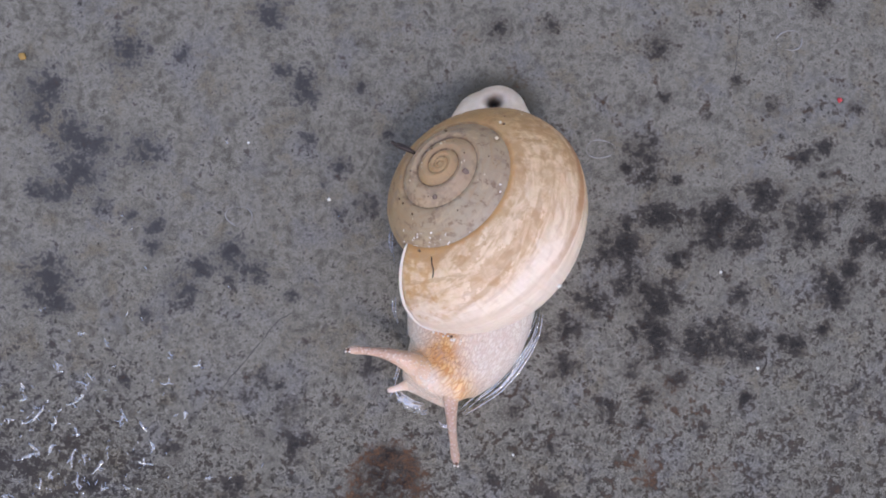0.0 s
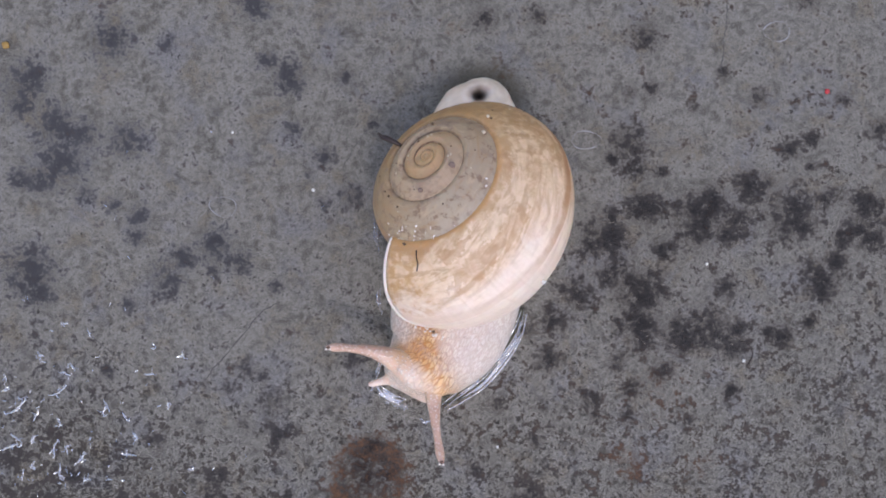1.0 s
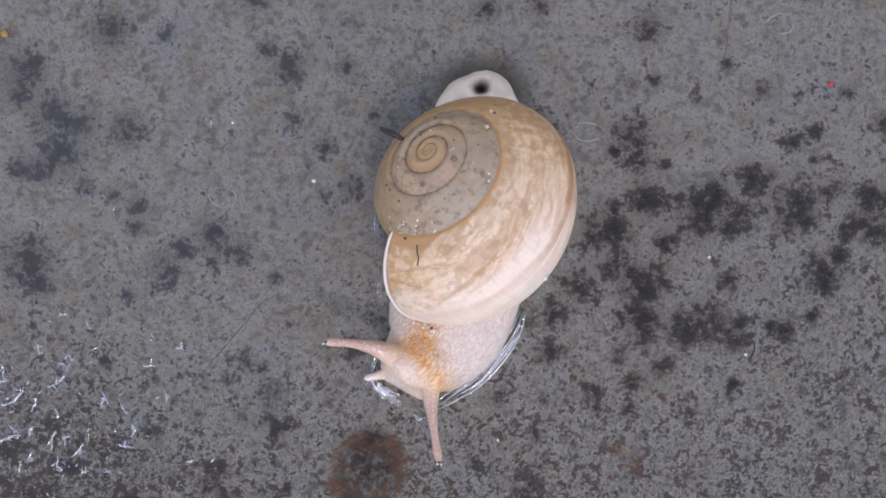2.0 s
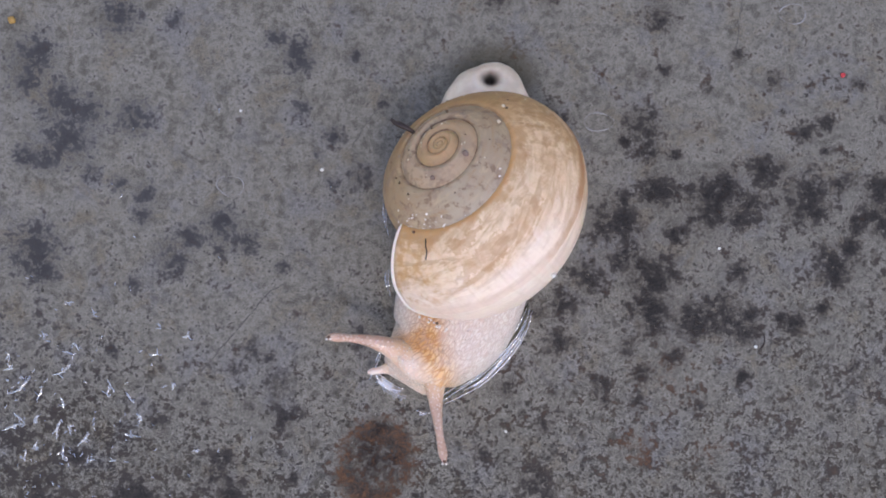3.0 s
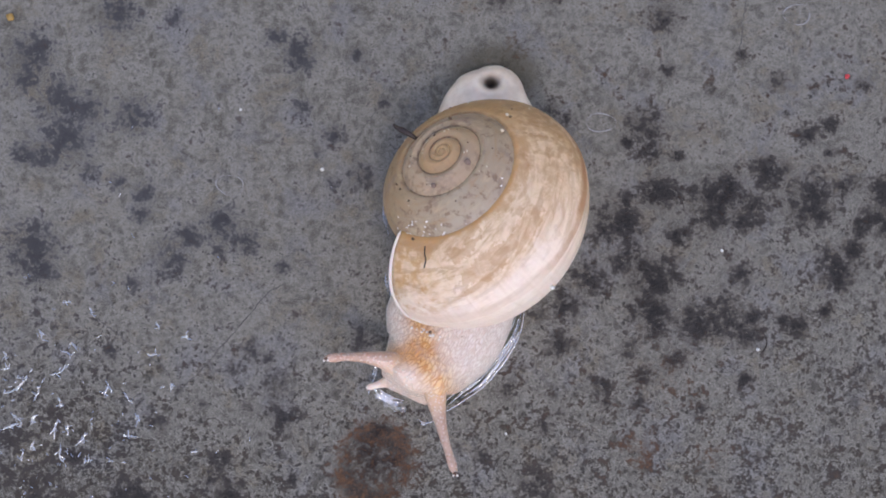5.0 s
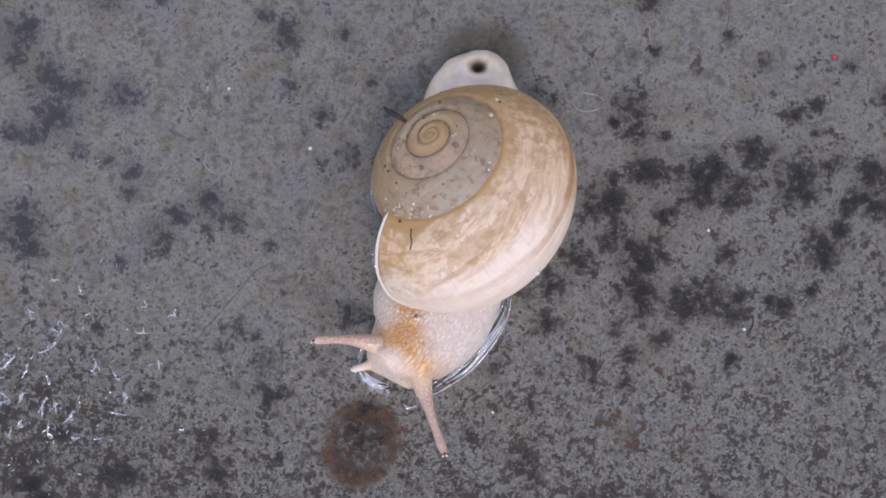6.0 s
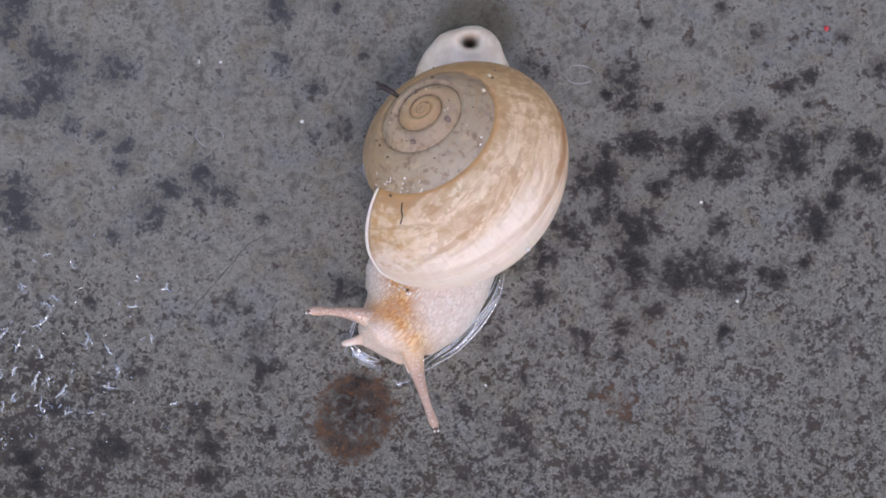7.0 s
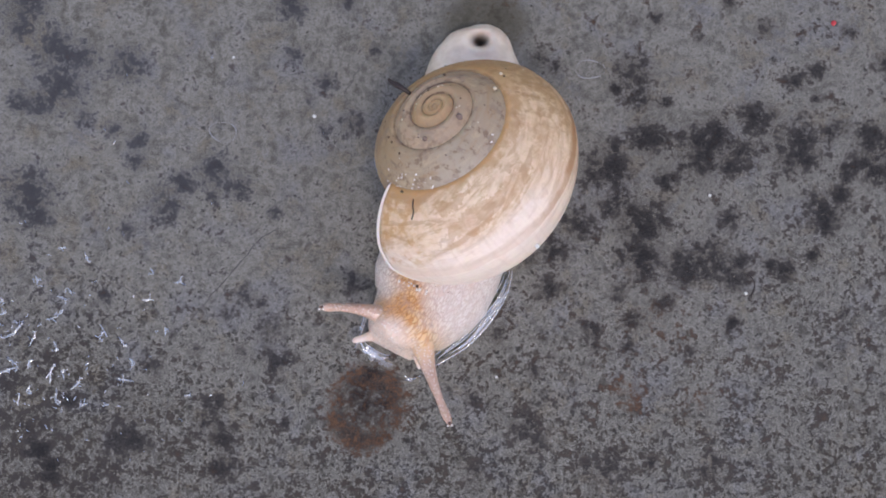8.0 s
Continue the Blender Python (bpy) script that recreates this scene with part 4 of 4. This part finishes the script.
feeler("lower_tentacle", [(-9.0, -29.4, 2.8), (-8.8, -30.4, 2.6), (-8.7, -31.2, 2.4), (-8.65, -31.6, 2.2)], (0.8, 0.65, 0.5, 0.38, 0.3, 0.2), head, neck_at, "small pale lower feeler")


def tentacle(root, line, radii, label):
    """An eye stalk with its root at the origin and a dark eye at the tip."""
    path = smooth_line(np.array(line) - np.array(root), 40)
    t = np.linspace(0, 1, 40)
    rad = np.interp(t, np.linspace(0, 1, len(radii)), radii)
    me = tube("tentacle", [Vector(p) * MM for p in path], list(rad * MM), 20)
    at = np.empty(len(me.vertices) * 3, dtype=np.float32)
    me.vertices.foreach_get("co", at)
    pigment(me, at.reshape(-1, 3) / MM + np.array(root))
    ob = part_mesh("tentacle", me, TENTACLE, snail, label)
    tip, back = Vector(path[-1]), (Vector(path[-3]) - Vector(path[-1])).normalized()
    eye = part_mesh("eye", pebble("eye", 0.26 * MM, 2, 1.0), EYE, ob, "dark eye")
    eye.location = (tip + back * 0.30 + Vector((0, 0, 0.40))) * MM
    # two opaque white beads stand for the sparkle on the wet tip
    for dx, dy in ((0.30, -0.22), (-0.24, -0.28)):
        glint = part_mesh("tip_glint", pebble("tip_glint", 0.17 * MM, 4, 1.0), FROTH_GLINT, ob, "tiny white bead painting a sparkle")
        glint.location = (tip + back * 0.22 + Vector((dx, dy, 0.34))) * MM
    return ob


west_stalk = tentacle(ROOT_L, LINE_L, STALK_L, "pinkish orange eye stalk")
east_stalk = tentacle(ROOT_R, LINE_R, STALK, "pinkish orange eye stalk")


# ---- water clinging to the foot ----
def water_skirt(name, line, wide, threads, label, material=WATER):
    """Threads of water that cling side by side along a line on the ground, merging and parting."""
    path = smooth_line(line, 90)
    rng = np.random.default_rng(threads)
    bm = bmesh.new()
    for k in range(threads):
        start, end = (0, 90) if k % 3 == 0 else sorted((int(rng.integers(0, 40)), int(rng.integers(48, 90))))
        base, half = (k + 0.5) / threads, rng.uniform(0.06, 0.15)
        beat, lag = rng.uniform(0.05, 0.11), rng.uniform(0, 6)
        prev = None
        for i in range(start, end):
            d = path[min(i + 1, 89)] - path[max(i - 1, 0)]
            n = np.array([d[1], -d[0]]) / np.hypot(*d)
            t = (i - start + 0.5) / (end - start)
            h = half * math.sin(math.pi * t) ** 0.5 * (0.85 + 0.2 * math.sin(beat * 3 * i + lag))
            off = wide * (base + 0.06 * math.sin(beat * i + lag)) * math.sin(math.pi * (0.12 + 0.76 * i / 90)) ** 0.6 - 0.9
            ring = [bm.verts.new(Vector((*(path[i] + n * (off + h * a)), 0.03 + 0.34 * h * (1 - a * a) + 0.10 * (wide - off) * 0.5)) * MM) for a in np.linspace(-1, 1, 9)]
            if prev:
                for j in range(8):
                    bm.faces.new((prev[j], prev[j + 1], ring[j + 1], ring[j]))
            prev = ring
    bmesh.ops.recalc_face_normals(bm, faces=bm.faces)
    me = bpy.data.meshes.new(name)
    bm.to_mesh(me)
    bm.free()
    me.shade_smooth()
    return thing_mesh(name, me, material, label, "water film", "water round the snail")


east_film = water_skirt("water_film", [(-7.2, -31.6), (-5.0, -29.6), (-1.6, -27.0), (2.0, -23.0), (4.3, -19.6), (5.6, -16.2)], 2.2, 7, "clear rippled water film clinging along the snail's foot")


def meniscus(parent, line, wide):
    """A low wedge of water between the foot and the threads; its dark tint holds wet slab and contact shade."""
    path = smooth_line(line, 60)
    rows = []
    for i, p in enumerate(path):
        d = path[min(i + 1, 59)] - path[max(i - 1, 0)]
        n = np.array([d[1], -d[0]]) / np.hypot(*d)
        w = wide * math.sin(math.pi * (0.06 + 0.88 * i / 59)) ** 0.5
        rows.append([[*(p + n * (w * f - 1.6)), 0.02 + 0.10 * (1 - f)] for f in np.linspace(0, 1, 7)])
    part_mesh("meniscus", grid_mesh("meniscus", np.array(rows) * MM), MENISCUS, parent, "dark tinted wedge of water along the foot")


meniscus(east_film, [(-7.6, -31.4), (-5.0, -29.6), (-1.6, -27.0), (2.0, -23.0), (4.3, -19.6), (5.8, -15.6)], 2.6)
side_film = water_skirt("water_film", [(-17.6, -22.4), (-17.9, -24.4), (-18.6, -26.4), (-19.6, -28.4)], 0.9, 2, "thin arc of water beside the snail's mouth")
brow_film = water_skirt("water_film", [(-11.6, -33.6), (-10.6, -34.0), (-9.6, -34.1), (-8.3, -33.8)], 0.7, 2, "thin arc of water before the snail's head")
mouth_film = water_skirt("water_film", [(-18.6, -27.6), (-17.2, -29.0), (-15.4, -30.0), (-13.6, -30.6)], 1.3, 6, "bright threads of water under the snail's mouth")


def water_bead(x, y, r, seed):
    ob = thing_mesh("water_bead", pebble("water_bead", r * MM, seed, 0.35), DEW, "clear bead of water under the snail's mouth", "water bead", "water round the snail")
    return ob, pose(x * MM, y * MM, 0.1 * r * MM, 0, 0, 40 * seed)


beads = [water_bead(-17.0, -28.9, 0.9, 1), water_bead(-15.9, -29.8, 1.1, 2), water_bead(-14.7, -30.5, 0.9, 3), water_bead(-13.6, -31.1, 0.7, 4)]
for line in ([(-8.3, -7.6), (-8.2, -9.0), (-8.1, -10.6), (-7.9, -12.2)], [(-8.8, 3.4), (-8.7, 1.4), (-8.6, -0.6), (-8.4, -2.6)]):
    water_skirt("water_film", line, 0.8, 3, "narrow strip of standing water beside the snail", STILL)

# ---- what moves ----
SNAIL_ROWS = [
    (0, pose(0.00768, 0.00602, 0, 0, 0, 6.15)),
    (0.5, pose(0.00773, 0.00589, 0, 0, 0, 5.80)),
    (1, pose(0.00796, 0.00538, 0, 0, 0, 5.33)),
    (1.5, pose(0.00796, 0.00514, 0, 0, 0, 5.10)),
    (3, pose(0.00794, 0.00390, 0, 0, 0, 3.69)),
    (3.5, pose(0.00790, 0.00349, 0, 0, 0, 3.32)),
    (4, pose(0.00778, 0.00311, 0, 0, 0, 3.04)),
    (5.5, pose(0.00797, 0.00235, 0, 0, 0, 1.66)),
    (6, pose(0.00812, 0.00168, 0, 0, 0, 0.92)),
    (6.5, pose(0.00822, 0.00111, 0, 0, 0, 0.07)),
    (7, pose(0.00806, 0.00079, 0, 0, 0, 0.00)),
    (7.5, pose(0.00803, 0.00056, 0, 0, 0, -0.48)),
    (8, pose(0.00798, 0.00023, 0, 0, 0, -0.62)),
]
# seconds; tail x, y; head shift x, y and turn; heading of each stalk and how far it is drawn in; tilts of the shell
PART_ROWS = [
    (0, 2.10, 16.54, 0.10, 0.08, -4.5, 160.5, 0.00, 270.1, 2.38, -0.27, -1.71),
    (0.5, 1.95, 16.55, 0.05, -0.10, -4.9, 160.8, 0.07, 272.5, 2.13, -0.16, -1.11),
    (1, 1.54, 16.97, -0.18, 0.00, -5.1, 163.9, 0.15, 274.6, 2.00, -0.27, -1.22),
    (1.5, 1.52, 17.09, -0.35, -0.05, -5.9, 164.6, 0.29, 276.4, 1.84, -0.25, -1.06),
    (3, 1.11, 17.79, -0.59, -0.13, -6.8, 167.6, 0.26, 279.2, 1.04, -0.13, -1.08),
    (3.5, 1.01, 17.98, -0.54, -0.04, -5.3, 167.7, 0.27, 279.8, 0.87, -0.06, -1.01),
    (4, 1.02, 18.31, -0.46, -0.01, -2.5, 167.2, 0.57, 280.1, 0.69, -0.27, -0.59),
    (5.5, 0.24, 18.52, -0.38, -0.33, 1.1, 168.3, 0.84, 283.0, 0.51, -0.15, -0.83),
    (6, -0.12, 18.77, -0.32, -0.31, 0.3, 169.2, 1.20, 286.3, 0.63, 0.02, -0.55),
    (6.5, -0.47, 19.11, -0.04, -0.05, 0.3, 169.0, 1.63, 286.7, 0.32, -0.03, -0.22),
    (7, -0.38, 19.15, 0.00, 0.00, 0.0, 167.7, 1.71, 287.6, 0.42, 0.00, 0.00),
    (7.5, -0.47, 19.19, 0.08, -0.08, 0.6, 167.1, 1.62, 289.1, 0.00, -0.01, 0.13),
    (8, -0.50, 19.20, -0.00, -0.12, 1.1, 166.7, 1.99, 289.0, 0.31, 0.09, -0.26),
]


def motions():
    walk(snail, SNAIL_ROWS)
    base = dict(SNAIL_ROWS)
    heads, stalks_w, stalks_e, tails, shells = [], [], [], [], []
    for t, tx, ty, hx, hy, turn, west, west_in, east, east_in, lean_x, lean_y in PART_ROWS:
        shells.append((t, pose(0, 0, 4 * MM, lean_x, lean_y) @ pose(0, 0, -4 * MM)))
        h = pose((hx + neck_at[0]) * MM, (hy + neck_at[1]) * MM, 0, 0, 0, turn)
        tails.append((t, pose(tx * MM, ty * MM, 0)))
        heads.append((t, h))
        for rows, root, rest, heading, drawn in ((stalks_w, ROOT_L, REST_L, west, west_in), (stalks_e, ROOT_R, REST_R, east, east_in)):
            off = [(a - b) * MM for a, b in zip(root, neck_at)]
            az, el = radians(rest[0]), radians(rest[1])
            back = [-drawn * MM * c for c in (math.cos(az) * math.cos(el), math.sin(az) * math.cos(el), math.sin(el))]
            rows.append((t, h @ pose(*off, 0, 0, heading - rest[0]) @ pose(*back)))
    walk(shell, shells)
    walk(tail, tails)
    walk(head, heads)
    walk(west_stalk, stalks_w)
    walk(east_stalk, stalks_e)
    undo = pose(*[-c * MM for c in neck_at])
    for film in (east_film, side_film, brow_film, mouth_film):
        walk(film, [(t, base[t] @ h @ undo) for t, h in heads])
    for bead, place in beads:
        walk(bead, [(t, base[t] @ h @ undo @ place) for t, h in heads])


motions()
